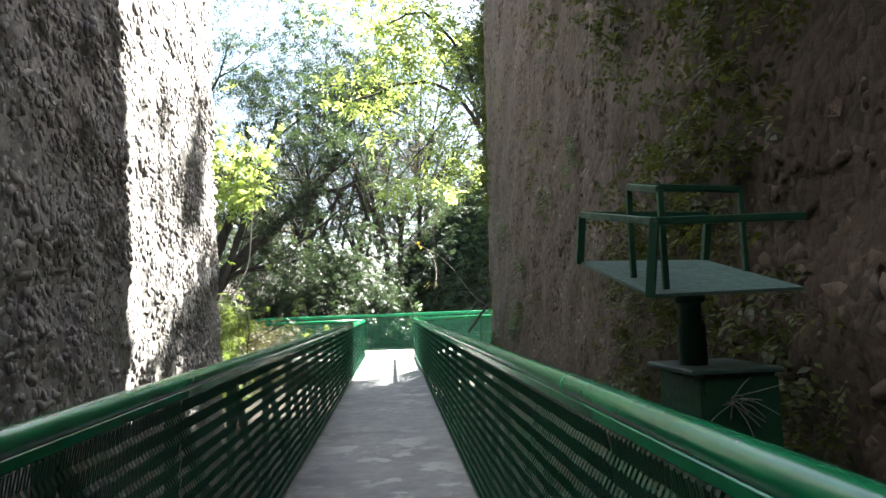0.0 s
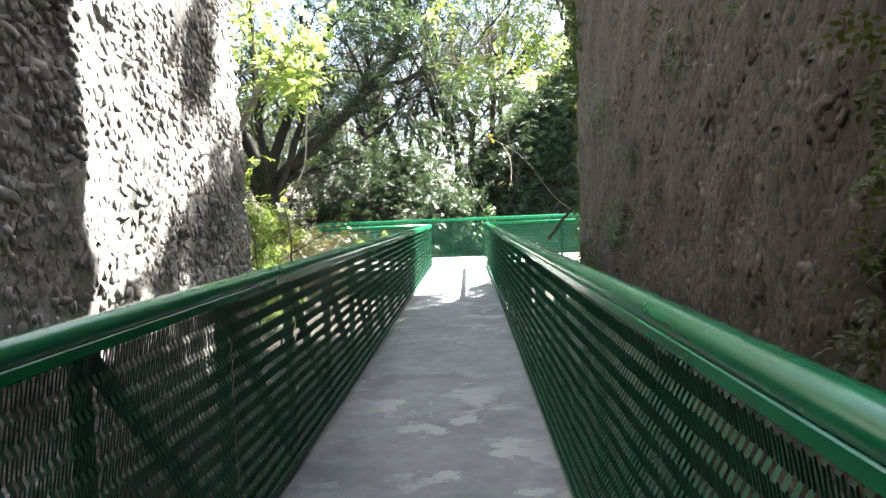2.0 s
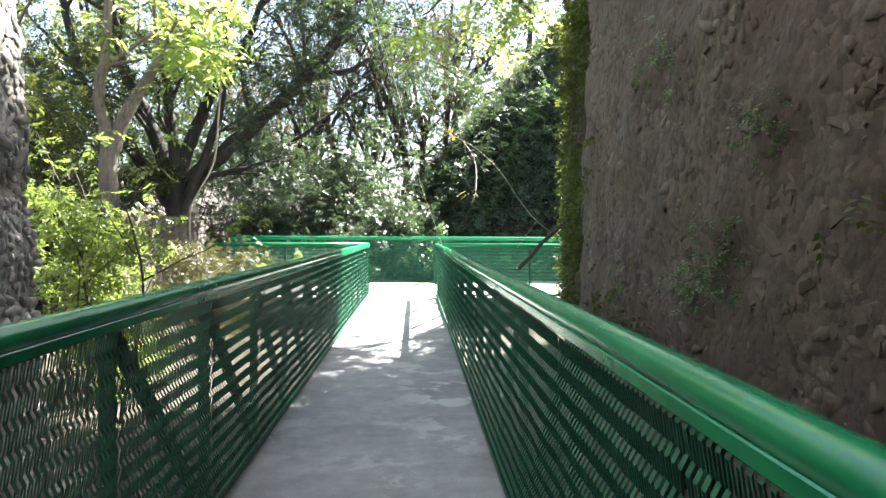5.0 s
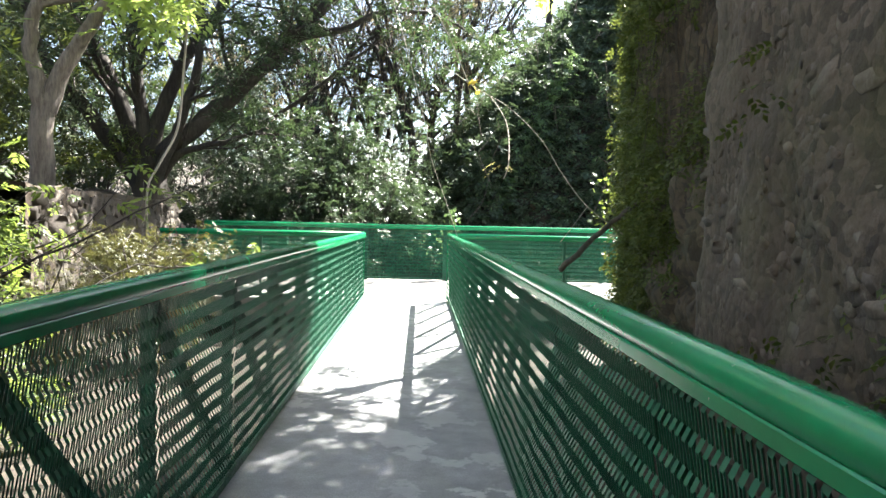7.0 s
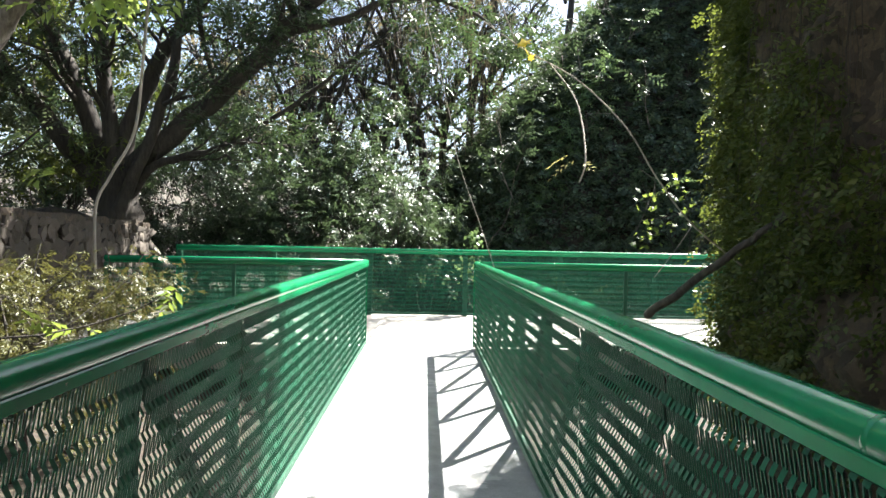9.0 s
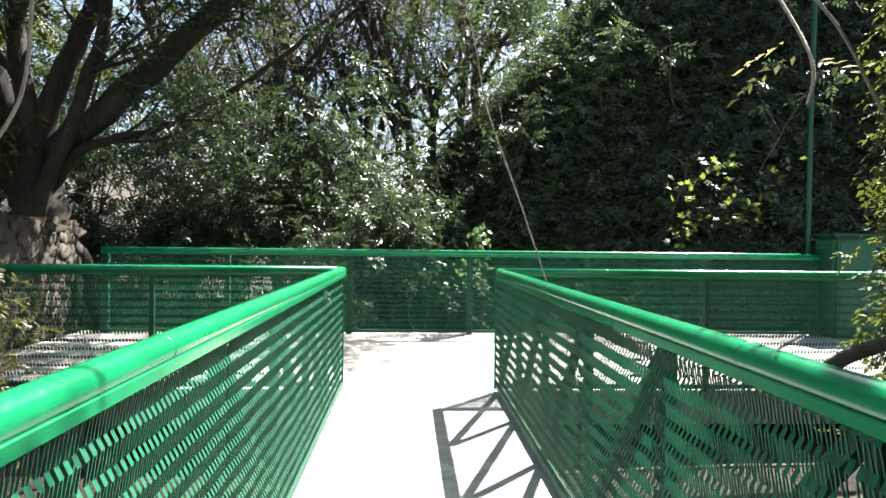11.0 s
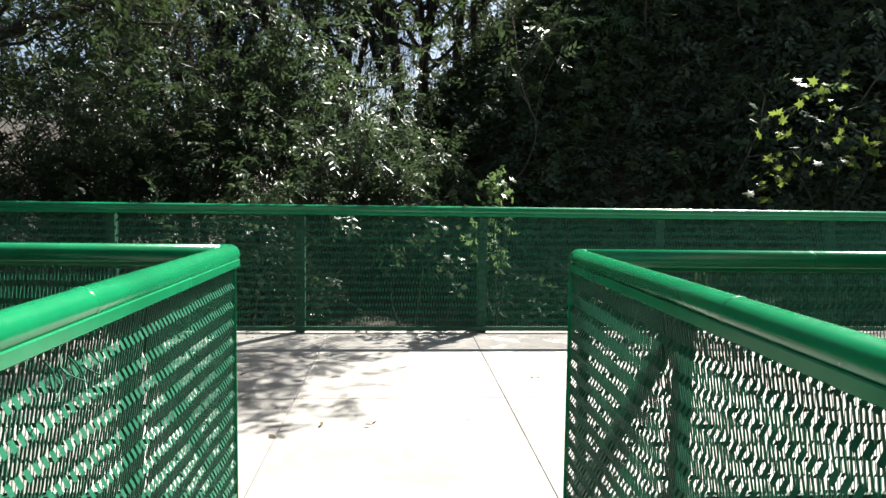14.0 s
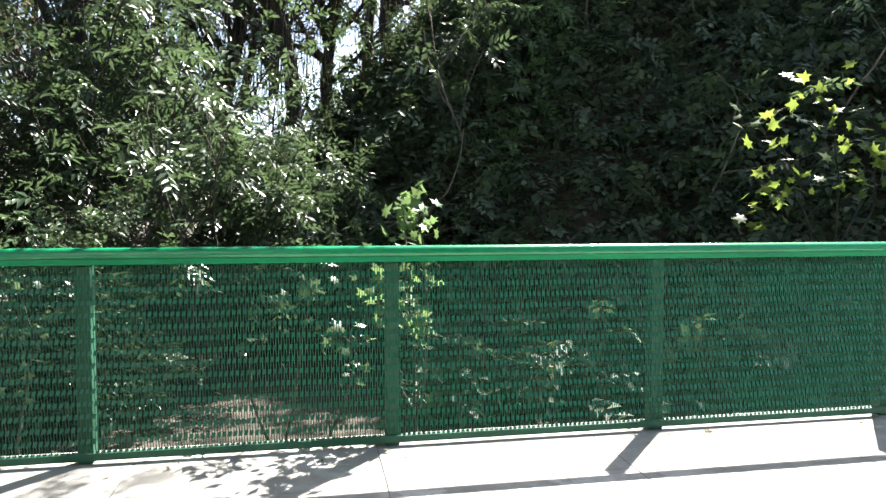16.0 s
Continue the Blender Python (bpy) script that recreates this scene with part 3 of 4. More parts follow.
def bar_between(name, a, b, w, mat, parent):
    a, b = Vector(a), Vector(b)
    d = b - a
    bm = box((-w / 2, -w / 2, 0), (w / 2, w / 2, d.length), 0.002, 1)
    bmesh.ops.transform(bm, matrix=Matrix.Translation(a) @ d.to_track_quat("Z", "Y").to_matrix().to_4x4(), verts=bm.verts)
    return part(name, bm, mat, parent)


bm = bmesh.new()
lowr = [bm.verts.new(p) for p in tray_c]
upr = [bm.verts.new(p + Vector((0, 0, 0.008))) for p in tray_c]
bm.faces.new(lowr[::-1]), bm.faces.new(upr)
for k in range(4):
    bm.faces.new([lowr[k], lowr[(k + 1) % 4], upr[(k + 1) % 4], upr[k]])
part("tray", bm, TRAY_TOP, stand, "weathered pale green sheet steel tray")
tops = [Vector((0.82, 1.57, 1.475)), Vector((1.21, 1.55, 1.475)), Vector((1.24, 2.14, 1.56)), Vector((0.77, 2.05, 1.56))]
for k in (0, 2, 3):
    bar_between("upright", tray_c[k], tops[k], 0.024, GREEN_DARK, stand)
for k in (0, 2, 3):
    bar_between("top_bar", tops[k], tops[(k + 1) % 4], 0.020, GREEN_DARK, stand)
frame_b = [Vector((0.86, 1.62, 1.30)), Vector((0.84, 1.80, 1.34)), Vector((1.21, 1.86, 1.35))]
for p, zt in zip(frame_b, (1.565, 1.605, 1.60)):
    bar_between("upright", p, (p.x, p.y, zt), 0.016, GREEN_DARK, stand)
bar_between("top_bar", (0.86, 1.62, 1.565), (0.84, 1.80, 1.605), 0.020, GREEN_DARK, stand)
bar_between("top_bar", (0.84, 1.80, 1.605), (1.21, 1.86, 1.60), 0.020, GREEN_DARK, stand)
rng = np.random.default_rng(11)
runs = []
for k in range(16):
    p = np.array([1.03, 1.645, 1.00]) + rng.normal(0, 0.008, 3) * np.array([1, 0.3, 1])
    d = rng.normal(0, 1, 3) * np.array([0.032, 0.008, 0.032]) + np.array([0.008, -0.006, -0.006])
    runs.append((bent([p, p + d + rng.normal(0, 0.006, 3), p + d * 1.9 + np.array([0, 0, -0.01])], 7), [0.0014] * 7))
tagged(tubes("wire_tangle", runs, WIRE, None, sides=5), "tangle of pale grey wire hanging on the steel box", "wire")

# ---------------------------------------------------------------- retaining wall on the other bank
bank = empty("wall_west", (-5.0, 20, 0), label="low weathered stone retaining wall with roots over it", category="wall", kind="structure")
wv, wr = [], np.random.default_rng(5)
prof = [(-3.9, 15.2), (-4.45, 18.3), (-4.95, 21.2), (-5.45, 24.2)]
line = bent([(x, y, 0) for x, y in prof], 90)
rows = []
for j, z in enumerate(np.linspace(-0.8, 1.56, 22)):
    rows.append([(p[0] - 0.04 * (z + 0.8) + 0.06 * noise.noise(Vector((p[1] * 2, z * 2, 1))) + 0.03 * noise.noise(Vector((p[1] * 7, z * 7, 4))), p[1], z + (0.08 * noise.noise(Vector((p[1] * 1.5, 0, 0))) if j == 21 else 0)) for p in line])
rows.append([(p[0] - 0.6, p[1], 1.58 + 0.08 * noise.noise(Vector((p[1] * 1.5, 3, 0)))) for p in line])
rows.append([(p[0] - 3.5, p[1], 1.62) for p in line])
v = np.array(rows).reshape(-1, 3)
i, j = np.meshgrid(np.arange(len(rows) - 1), np.arange(89), indexing="ij")
k = i * 90 + j
put("core", quick("core", v, np.stack([k, k + 90, k + 91, k + 1], -1).reshape(-1, 4), True), RUINROCK, bank)

# ---------------------------------------------------------------- trees


def tree(name, label, limbs, crowns, bark, leaf, seed, leaf_size, count, per, spread, depth=2, tip_leaves=True, sides=8):
    """A tree: hand-placed limbs that branch on, and a crown of leaf clumps at their tips and in the given ellipsoids."""
    rng = np.random.default_rng(seed)
    runs, tips = [], []
    for pts, r0, r1, twig in limbs:
        p = bent(pts, 5 * (len(pts) - 1) + 1, 0.02, rng)
        runs.append((p, np.linspace(r0, r1, len(p))))
        for _ in range(twig):
            i = rng.integers(len(p) // 3, len(p))
            d = (p[i] - p[i - 1]) / (np.linalg.norm(p[i] - p[i - 1]) + 1e-9) + rng.normal(0, 0.7, 3)
            grow(p[i], d, rng.uniform(0.9, 1.9), max(0.012, r1 * 0.7), depth, rng, runs, tips, 0.15)
    base = limbs[0][0][0]
    thing = empty(name, base, label=label, category="tree")
    tubes("trunk", runs, bark, thing, sides=sides)
    pts = []
    if crowns:
        pts.append(clumps(crowns, count, max(1, per // 7), spread, rng)[0])
    if tip_leaves and tips:
        t = np.array(tips)
        pts.append(np.repeat(t, 2, 0) + rng.normal(0, 0.05, (len(t) * 2, 3)))
    put("crown", spray_mesh("crown", np.concatenate(pts), leaf_size, rng, 8, leaf_size * 2.6), leaf, thing)
    return thing


# the spreading tree on the bank; some high clumps added to shade the wall
B = (-6.1, 24.1, 1.2)
tree("tree", "spreading dark-barked tree rooted on the stone wall", [
    ([B, (-6.15, 24.05, 1.9), (-6.15, 24.0, 2.7)], 0.52, 0.34, 0),
    ([(-6.15, 24.0, 1.9), (-6.43, 24.0, 2.8), (-7.13, 24.0, 4.62), (-7.89, 24.2, 6.23), (-7.97, 24.4, 8.4)], 0.25, 0.10, 6),
    ([(-6.15, 23.9, 2.0), (-6.19, 23.9, 2.94), (-6.33, 23.7, 4.58), (-6.34, 23.5, 5.88), (-6.34, 23.4, 8.3)], 0.20, 0.09, 5),
    ([(-6.1, 24.0, 2.0), (-6.05, 24.0, 3.11), (-5.49, 24.1, 4.66), (-5.03, 24.3, 5.59), (-4.35, 24.5, 6.82), (-3.9, 24.6, 8.4)], 0.22, 0.07, 7),
    ([(-6.1, 24.0, 1.9), (-5.74, 24.0, 2.73), (-4.55, 23.8, 3.72), (-3.45, 23.6, 4.67), (-2.55, 23.4, 5.51), (-1.76, 23.2, 6.33), (-1.3, 23.0, 7.9)], 0.27, 0.08, 12),
    ([(-2.73, 23.4, 5.33), (-1.59, 23.2, 5.48), (-0.57, 23.1, 5.87), (0.5, 23.4, 5.9), (1.5, 23.8, 5.5)], 0.10, 0.02, 1),
    ([(-4.0, 24.3, 3.3), (-2.72, 24.5, 4.12), (-1.72, 24.5, 4.96), (-0.9, 24.5, 5.56)], 0.06, 0.025, 4),
    ([(-5.9, 23.9, 2.1), (-5.32, 23.8, 2.71), (-4.23, 23.6, 2.96), (-3.4, 23.6, 3.3)], 0.11, 0.04, 5),
    ([(-5.95, 23.8, 1.6), (-5.81, 23.7, 2.22), (-5.0, 23.6, 4.22), (-4.81, 23.5, 5.68), (-4.76, 23.5, 8.0)], 0.16, 0.06, 5),
    ([(-6.4, 24.1, 2.0), (-7.3, 23.8, 3.4), (-8.4, 23.5, 5.0), (-9.0, 23.3, 8.0)], 0.22, 0.08, 5),
    ([(-1.76, 23.2, 6.33), (-1.7, 22.2, 6.7), (-1.8, 21.0, 6.7), (-1.9, 19.8, 6.5)], 0.06, 0.02, 4),
    ([B, (-5.5, 23.8, 0.9), (-5.25, 23.5, 0.0)], 0.17, 0.06, 0),
    ([B, (-5.55, 24.3, 1.0), (-5.3, 24.2, -0.2)], 0.18, 0.06, 0),
    ([B, (-6.9, 23.4, 1.65), (-7.7, 22.8, 1.6)], 0.24, 0.08, 0),
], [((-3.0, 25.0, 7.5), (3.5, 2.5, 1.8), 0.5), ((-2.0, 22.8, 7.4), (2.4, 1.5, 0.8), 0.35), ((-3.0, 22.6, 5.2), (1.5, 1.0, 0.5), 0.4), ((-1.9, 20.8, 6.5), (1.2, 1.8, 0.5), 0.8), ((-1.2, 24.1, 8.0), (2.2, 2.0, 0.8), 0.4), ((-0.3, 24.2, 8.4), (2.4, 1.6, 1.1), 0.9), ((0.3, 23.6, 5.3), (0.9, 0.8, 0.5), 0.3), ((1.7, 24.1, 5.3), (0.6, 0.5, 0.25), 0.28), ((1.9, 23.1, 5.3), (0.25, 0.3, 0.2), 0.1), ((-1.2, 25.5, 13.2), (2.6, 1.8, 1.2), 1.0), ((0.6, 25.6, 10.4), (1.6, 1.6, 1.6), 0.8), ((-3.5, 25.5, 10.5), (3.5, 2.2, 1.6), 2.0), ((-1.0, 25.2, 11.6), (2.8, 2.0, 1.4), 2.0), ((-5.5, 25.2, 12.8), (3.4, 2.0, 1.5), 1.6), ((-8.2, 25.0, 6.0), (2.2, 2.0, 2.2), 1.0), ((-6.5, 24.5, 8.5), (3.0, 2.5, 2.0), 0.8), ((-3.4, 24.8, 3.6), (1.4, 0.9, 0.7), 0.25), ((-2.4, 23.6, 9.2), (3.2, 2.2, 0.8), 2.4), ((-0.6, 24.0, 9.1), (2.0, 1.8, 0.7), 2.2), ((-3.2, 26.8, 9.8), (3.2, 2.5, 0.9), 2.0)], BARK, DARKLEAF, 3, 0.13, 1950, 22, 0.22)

# the nearer, paler tree with lime leaves
PALE_TREE = tree("tree", "pale-barked tree with drooping lime-green leaves", [
    ([(-5.75, 18.70, 0.90), (-5.70, 18.60, 2.02), (-5.65, 18.60, 2.88)], 0.20, 0.17, 0),
    ([(-5.65, 18.60, 2.81), (-5.82, 18.60, 3.65), (-5.80, 18.60, 4.41), (-5.70, 18.60, 5.06), (-5.67, 18.60, 6.96)], 0.13, 0.07, 4),
    ([(-5.61, 18.60, 2.81), (-5.31, 18.72, 3.67), (-4.81, 18.83, 4.58), (-4.41, 18.95, 5.07), (-3.78, 19.06, 5.79)], 0.15, 0.05, 4),
    ([(-4.98, 18.83, 4.31), (-4.98, 19.18, 4.95), (-5.06, 19.41, 6.96)], 0.07, 0.03, 3),
], [((-4.0, 18.6, 4.55), (0.75, 0.5, 0.5), 1.2), ((-3.7, 18.9, 5.4), (1.0, 0.7, 0.6), 0.8), ((-5.2, 18.6, 7.4), (1.6, 1.2, 1.0), 0.7)], BARK_PALE, LIME, 8, 0.19, 60, 14, 0.14, depth=1)

# lime branch that hangs over the footbridge
tree("overhanging_branch", "thin branches with bright lime leaves hanging overhead", [
    ([(3.4, 16.4, 3.3), (2.7, 16.2, 5.0), (1.8, 15.4, 6.2), (0.7, 14.6, 6.3), (-0.6, 14.0, 5.7)], 0.07, 0.02, 6),
    ([(1.8, 15.4, 6.2), (1.2, 14.6, 5.2), (0.6, 14.2, 4.4), (0.25, 14.0, 3.9)], 0.02, 0.008, 0),
    ([(2.7, 16.2, 5.0), (2.0, 15.0, 6.8), (1.0, 13.6, 7.4), (0.2, 12.9, 6.9)], 0.05, 0.015, 1),
], [((0.28, 14.0, 3.8), (0.38, 0.3, 0.28), 0.22), ((0.7, 13.3, 7.0), (0.9, 0.7, 0.5), 0.6), ((0.3, 12.85, 6.5), (0.42, 0.5, 0.6), 0.4), ((0.9, 14.5, 5.6), (1.25, 0.8, 1.0), 1.1), ((-0.5, 14.0, 6.0), (0.9, 0.6, 0.6), 0.5), ((0.9, 15.0, 7.6), (1.3, 0.9, 0.9), 1.1), ((-0.6, 15.0, 8.6), (1.4, 0.9, 0.7), 0.7), ((1.6, 15.2, 4.6), (0.6, 0.6, 0.8), 0.6)], BARK, LIME, 21, 0.14, 340, 14, 0.15, depth=1)

# tree added out of view behind the broken wall to cast leaf shade
tree("tree", "unseen leafy tree added behind the broken stone wall to cast dapples", [
    ([(4.6, 16.3, -0.3), (4.2, 16.0, 3.0), (3.6, 15.6, 6.0), (3.0, 15.2, 8.6)], 0.16, 0.09, 2),
    ([(3.0, 15.2, 8.6), (2.7, 14.8, 10.4), (2.6, 14.35, 12.6)], 0.07, 0.02, 0),
    ([(3.6, 15.6, 6.0), (3.0, 16.2, 7.2), (2.6, 16.8, 7.8)], 0.07, 0.02, 2),
], [((2.6, 15.1, 9.8), (0.8, 0.65, 1.3), 2.2), ((2.8, 15.5, 7.4), (0.6, 0.9, 0.7), 1.3), ((2.6, 14.35, 12.4), (0.20, 0.22, 0.55), 0.45), ((2.6, 14.0, 10.2), (0.35, 0.5, 0.4), 0.5), ((2.6, 16.3, 7.5), (1.0, 0.8, 0.8), 1.9), ((2.9, 12.7, 9.4), (0.7, 0.9, 0.35), 0.5)], BARK, LEAF, 26, 0.14, 900, 14, 0.12, depth=1)


def shrub(label, at, height, width, leaf, seed, size, count, per=14, stems=9, category="shrub", bark=BARK, spread=0.13):
    rng = np.random.default_rng(seed)
    runs, tips = [], []
    base = np.array([at[0], at[1], ground_height(at[0], at[1]) - 0.1])
    for _ in range(stems):
        d = np.array([rng.normal(0, 0.35) * width / height, rng.normal(0, 0.35) * width / height, 1.0])
        grow(base + np.array([rng.normal(0, 0.2), rng.normal(0, 0.2), 0]), d, height * rng.uniform(0.35, 0.6), 0.024, 2, rng, runs, tips, 0.3, 3)
    thing = empty("shrub", tuple(base), label=label, category=category)
    tubes("stem", runs, bark, thing, sides=5)
    lumps = []
    for _ in range(9):
        f = rng.uniform(0.2, 0.95)
        r = width * (0.28 + 0.18 * math.sin(f * 3.1))
        lumps.append(((base[0] + rng.normal(0, 0.38) * width, base[1] + rng.normal(0, 0.25) * width, base[2] + height * f), (r, r * 0.8, r * 0.75), r))
    p = [clumps(lumps, count, max(1, per // 5), spread, rng, 0.3)[0]]
    t = np.array(tips)
    p.append(np.repeat(t, 2, 0) + rng.normal(0, 0.05, (len(t) * 2, 3)))
    put("foliage", spray_mesh("foliage", np.concatenate(p), size * 0.82, rng, 9, size * 2.3), leaf, thing)
    return thing


G = "dense glossy green shrub behind the platform railing"
shrub(G, (-4.6, 26.2), 2.6, 1.5, LEAF, 31, 0.14, 210)
shrub(G, (-3.2, 25.4), 3.4, 1.5, LEAF, 32, 0.13, 300)
shrub(G, (-1.9, 25.9), 4.2, 1.5, LEAF, 33, 0.14, 330)
shrub(G, (-0.9, 25.2), 2.9, 1.2, LEAF, 34, 0.12, 240)
shrub(G, (0.1, 26.2), 2.5, 1.1, LEAF, 35, 0.13, 200)
shrub(G, (-2.6, 28.4), 5.0, 1.8, LEAF, 36, 0.15, 320)
shrub(G, (-0.9, 28.4), 5.6, 1.4, LEAF, 39, 0.14, 300)
shrub("tall shrub with small green leaves in broken light", (-5.6, 28.0), 4.4, 2.0, LEAF, 37, 0.15, 300)
shrub("low bush with lit yellow-green leaves below the railing", (-1.6, 23.6), 1.5, 1.2, LEAF, 38, 0.12, 110)
shrub("bright yellow-green bush beside the stone pier", (-3.15, 11.9), 2.6, 0.75, BUSH, 41, 0.085, 230, 16, 6, spread=0.11)
shrub("bright yellow-green bush beside the stone pier", (-3.3, 13.0), 1.9, 0.7, BUSH, 42, 0.062, 260, 16, 5, spread=0.11)
shrub("small dry-leaved bush with pale green leaves", (-3.2, 14.9), 1.75, 0.8, OLIVE, 43, 0.045, 480, 18, 6, spread=0.12)
shrub("small dry-leaved bush with pale green leaves", (-3.0, 16.2), 1.65, 0.8, OLIVE, 44, 0.045, 440, 18, 6, spread=0.12)
shrub("shaded undergrowth on the bank", (-8.2, 26.0), 3.8, 2.2, LEAF, 45, 0.15, 300)
shrub("shaded undergrowth on the bank", (-7.0, 27.5), 5.0, 2.0, LEAF, 48, 0.15, 320)
shrub("dark tall undergrowth on the bank", (-10.0, 24.5), 6.0, 2.4, IVY, 49, 0.17, 340)
shrub("dark tall undergrowth on the bank", (-7.2, 18.6), 4.2, 1.6, IVY, 50, 0.15, 260)
shrub("shaded undergrowth on the bank", (-7.6, 20.5), 2.8, 1.8, IVY, 46, 0.14, 200)
shrub("dark tall undergrowth on the bank", (-9.2, 27.5), 7.0, 2.6, IVY, 111, 0.17, 380)
shrub("dark tall undergrowth on the bank", (-11.5, 27.0), 8.0, 2.8, IVY, 112, 0.18, 400)
shrub("dark tall undergrowth on the bank", (-6.8, 30.0), 6.5, 2.4, LEAF, 113, 0.17, 340)
shrub("tall undergrowth in sun on the bank", (-9.0, 22.5), 5.5, 2.4, FARLEAF, 47, 0.16, 260)


def star_leaves(name, at, size, rng, mat, parent):
    """Flat five-lobed leaves."""
    at = np.asarray(at)
    lob = [(0, -0.45), (0.22, -0.22), (0.52, -0.3), (0.34, -0.02), (0.62, 0.22), (0.24, 0.2), (0.0, 0.68), (-0.24, 0.2), (-0.62, 0.22), (-0.34, -0.02), (-0.52, -0.3), (-0.22, -0.22)]
    n, m = len(at), len(lob)
    v = np.empty((n, m + 1, 3))
    for k in range(n):
        turn = np.array(Euler((rng.normal(0.75, 0.5), rng.normal(0, 0.5), rng.uniform(0, 6.28))).to_matrix())
        s = size * rng.uniform(0.6, 1.25)
        shape = np.array([(0, 0, 0.06)] + [(x, y, -0.05 * (x * x + y * y)) for x, y in lob]) * s
        v[k] = at[k] + shape @ turn.T
    k = np.arange(n)[:, None] * (m + 1)
    f = np.concatenate([k + np.array([0, 1 + j, 1 + (j + 1) % m]) for j in range(m)], 1).reshape(-1, 3)
    return put(name, quick(name, v.reshape(-1, 3), f), mat, parent)


def sapling(label, stems, seed, size, per, spread, mat=LIME):
    rng = np.random.default_rng(seed)
    thing = empty("sapling", stems[0][0], label=label, category="sapling")
    at = []
    for pts in stems:
        p = bent(pts, 16, 0.01, rng)
        tubes("stem", [(p, np.linspace(0.012, 0.003, 16))], BARK, thing, sides=5)
        for q in p[7:]:
            at += [q + rng.normal(0, spread, 3) for _ in range(per)]
    star_leaves("leaves", at, size, rng, mat, thing)
    return thing


rng = np.random.default_rng(54)
clusters = (((-3.58, 17.5, 4.25), 0.26, 9), ((-3.50, 17.7, 4.9), 0.30, 12), ((-3.55, 17.8, 5.6), 0.40, 14), ((-4.4, 18.2, 5.9), 0.5, 16), ((-3.0, 18.1, 6.0), 0.4, 10))
star_leaves("lobed_leaves", [np.array(c) + rng.normal(0, 1, 3) * np.array((r, r * 0.7, r * 0.6)) for c, r, n in clusters for _ in range(n)], 0.27, rng, LIME, PALE_TREE)
spray = empty("overhanging_branch", (-4.6, 12.9, 2.0), label="thin branch of large lime leaves reaching round the stone pier", category="branch")
arm = bent([(-4.6, 12.9, 2.0), (-4.0, 12.7, 3.5), (-3.3, 12.4, 4.3), (-2.8, 12.2, 4.5)], 18, 0.01, rng)
tubes("stem", [(arm, np.linspace(0.022, 0.005, 18))], BARK, spray, sides=6)
star_leaves("lobed_leaves", [q + rng.normal(0, 1, 3) * np.array((0.18, 0.12, 0.20)) for q in arm[9:] for _ in range(3)], 0.17, rng, LIME, spray)

sapling("slender sapling with sunlit lobed lime leaves", [
    [(5.45, 24.2, 0.0), (5.25, 24.2, 1.2), (4.85, 24.1, 2.0), (4.45, 24.0, 2.2)],
    [(5.45, 24.2, 0.4), (5.55, 24.2, 1.6), (5.35, 24.1, 2.4), (5.05, 24.1, 2.6)],
    [(5.25, 24.2, 1.2), (4.95, 24.1, 1.6), (4.65, 24.0, 1.5), (4.55, 24.0, 1.3)],
    [(5.45, 24.2, 0.8), (5.95, 24.2, 1.8), (6.15, 24.1, 2.4), (6.45, 24.1, 2.6)],
    [(5.45, 24.2, 0.6), (5.75, 24.0, 1.4), (5.65, 23.9, 1.8), (5.45, 23.9, 1.7)],
], 51, 0.125, 3, 0.13, BUSH)
sapling("small lime-leaved sapling just behind the railing", [
    [(0.95, 22.45, -0.3), (0.92, 22.45, 0.6), (0.88, 22.42, 1.2), (0.86, 22.40, 1.42)],
    [(0.95, 22.45, -0.1), (1.02, 22.45, 0.7), (0.98, 22.42, 1.25), (0.93, 22.40, 1.46)],
    [(0.92, 22.45, 0.1), (0.80, 22.45, 0.5), (0.70, 22.40, 0.80), (0.74, 22.38, 0.95)],
    [(0.92, 22.45, 0.0), (1.0, 22.45, 0.4), (0.95, 22.40, 0.68), (0.90, 22.38, 0.75)],
], 52, 0.085, 4, 0.06, FRESH)
sapling("leafy creeper stems tangled behind the mesh", [
    [(0.1, 22.5, -0.3), (0.2, 22.5, 0.4), (0.3, 22.4, 0.9), (0.45, 22.35, 1.12)],
    [(0.1, 22.5, -0.3), (-0.1, 22.5, 0.3), (0.1, 22.4, 0.7), (0.3, 22.36, 0.85)],
    [(0.3, 22.5, -0.3), (0.5, 22.5, 0.2), (0.55, 22.4, 0.5), (0.4, 22.36, 0.65)],
    [(-1.5, 22.6, -0.3), (-1.4, 22.5, 0.2), (-1.3, 22.4, 0.6), (-1.35, 22.4, 0.9)],
], 53, 0.07, 3, 0.09, LEAF)

# ---------------------------------------------------------------- vines and sticks
vine = tubes("hanging_vine", [(bent([(0.69, 16.5, 1.062), (0.535, 16.5, 1.5), (0.335, 16.5, 2.05), (0.23, 16.5, 2.55), (-0.04, 16.5, 3.55), (-0.5, 16.6, 5.1), (-0.77, 16.7, 6.7), (-1.2, 17.2, 9.0)], 60), [0.0048] * 60)], TWIG, None, sides=6)
tagged(vine, "long thin grey vine hanging down onto the handrail", "vine")
vine = tubes("hanging_vine", [(bent([(-3.75, 19.6, 5.2), (-3.85, 19.6, 3.8), (-3.95, 19.6, 2.75), (-4.25, 19.55, 2.1), (-4.42, 19.5, 1.65), (-4.40, 19.5, 0.6)], 40), [0.02] * 40)], TWIG, None, sides=6)
tagged(vine, "pale woody vine hanging by the retaining wall", "vine")
dry = empty("dry_branch", (2.6, 15.2, 1.4), label="arching bare pale branch with a few dry leaves", category="branch")
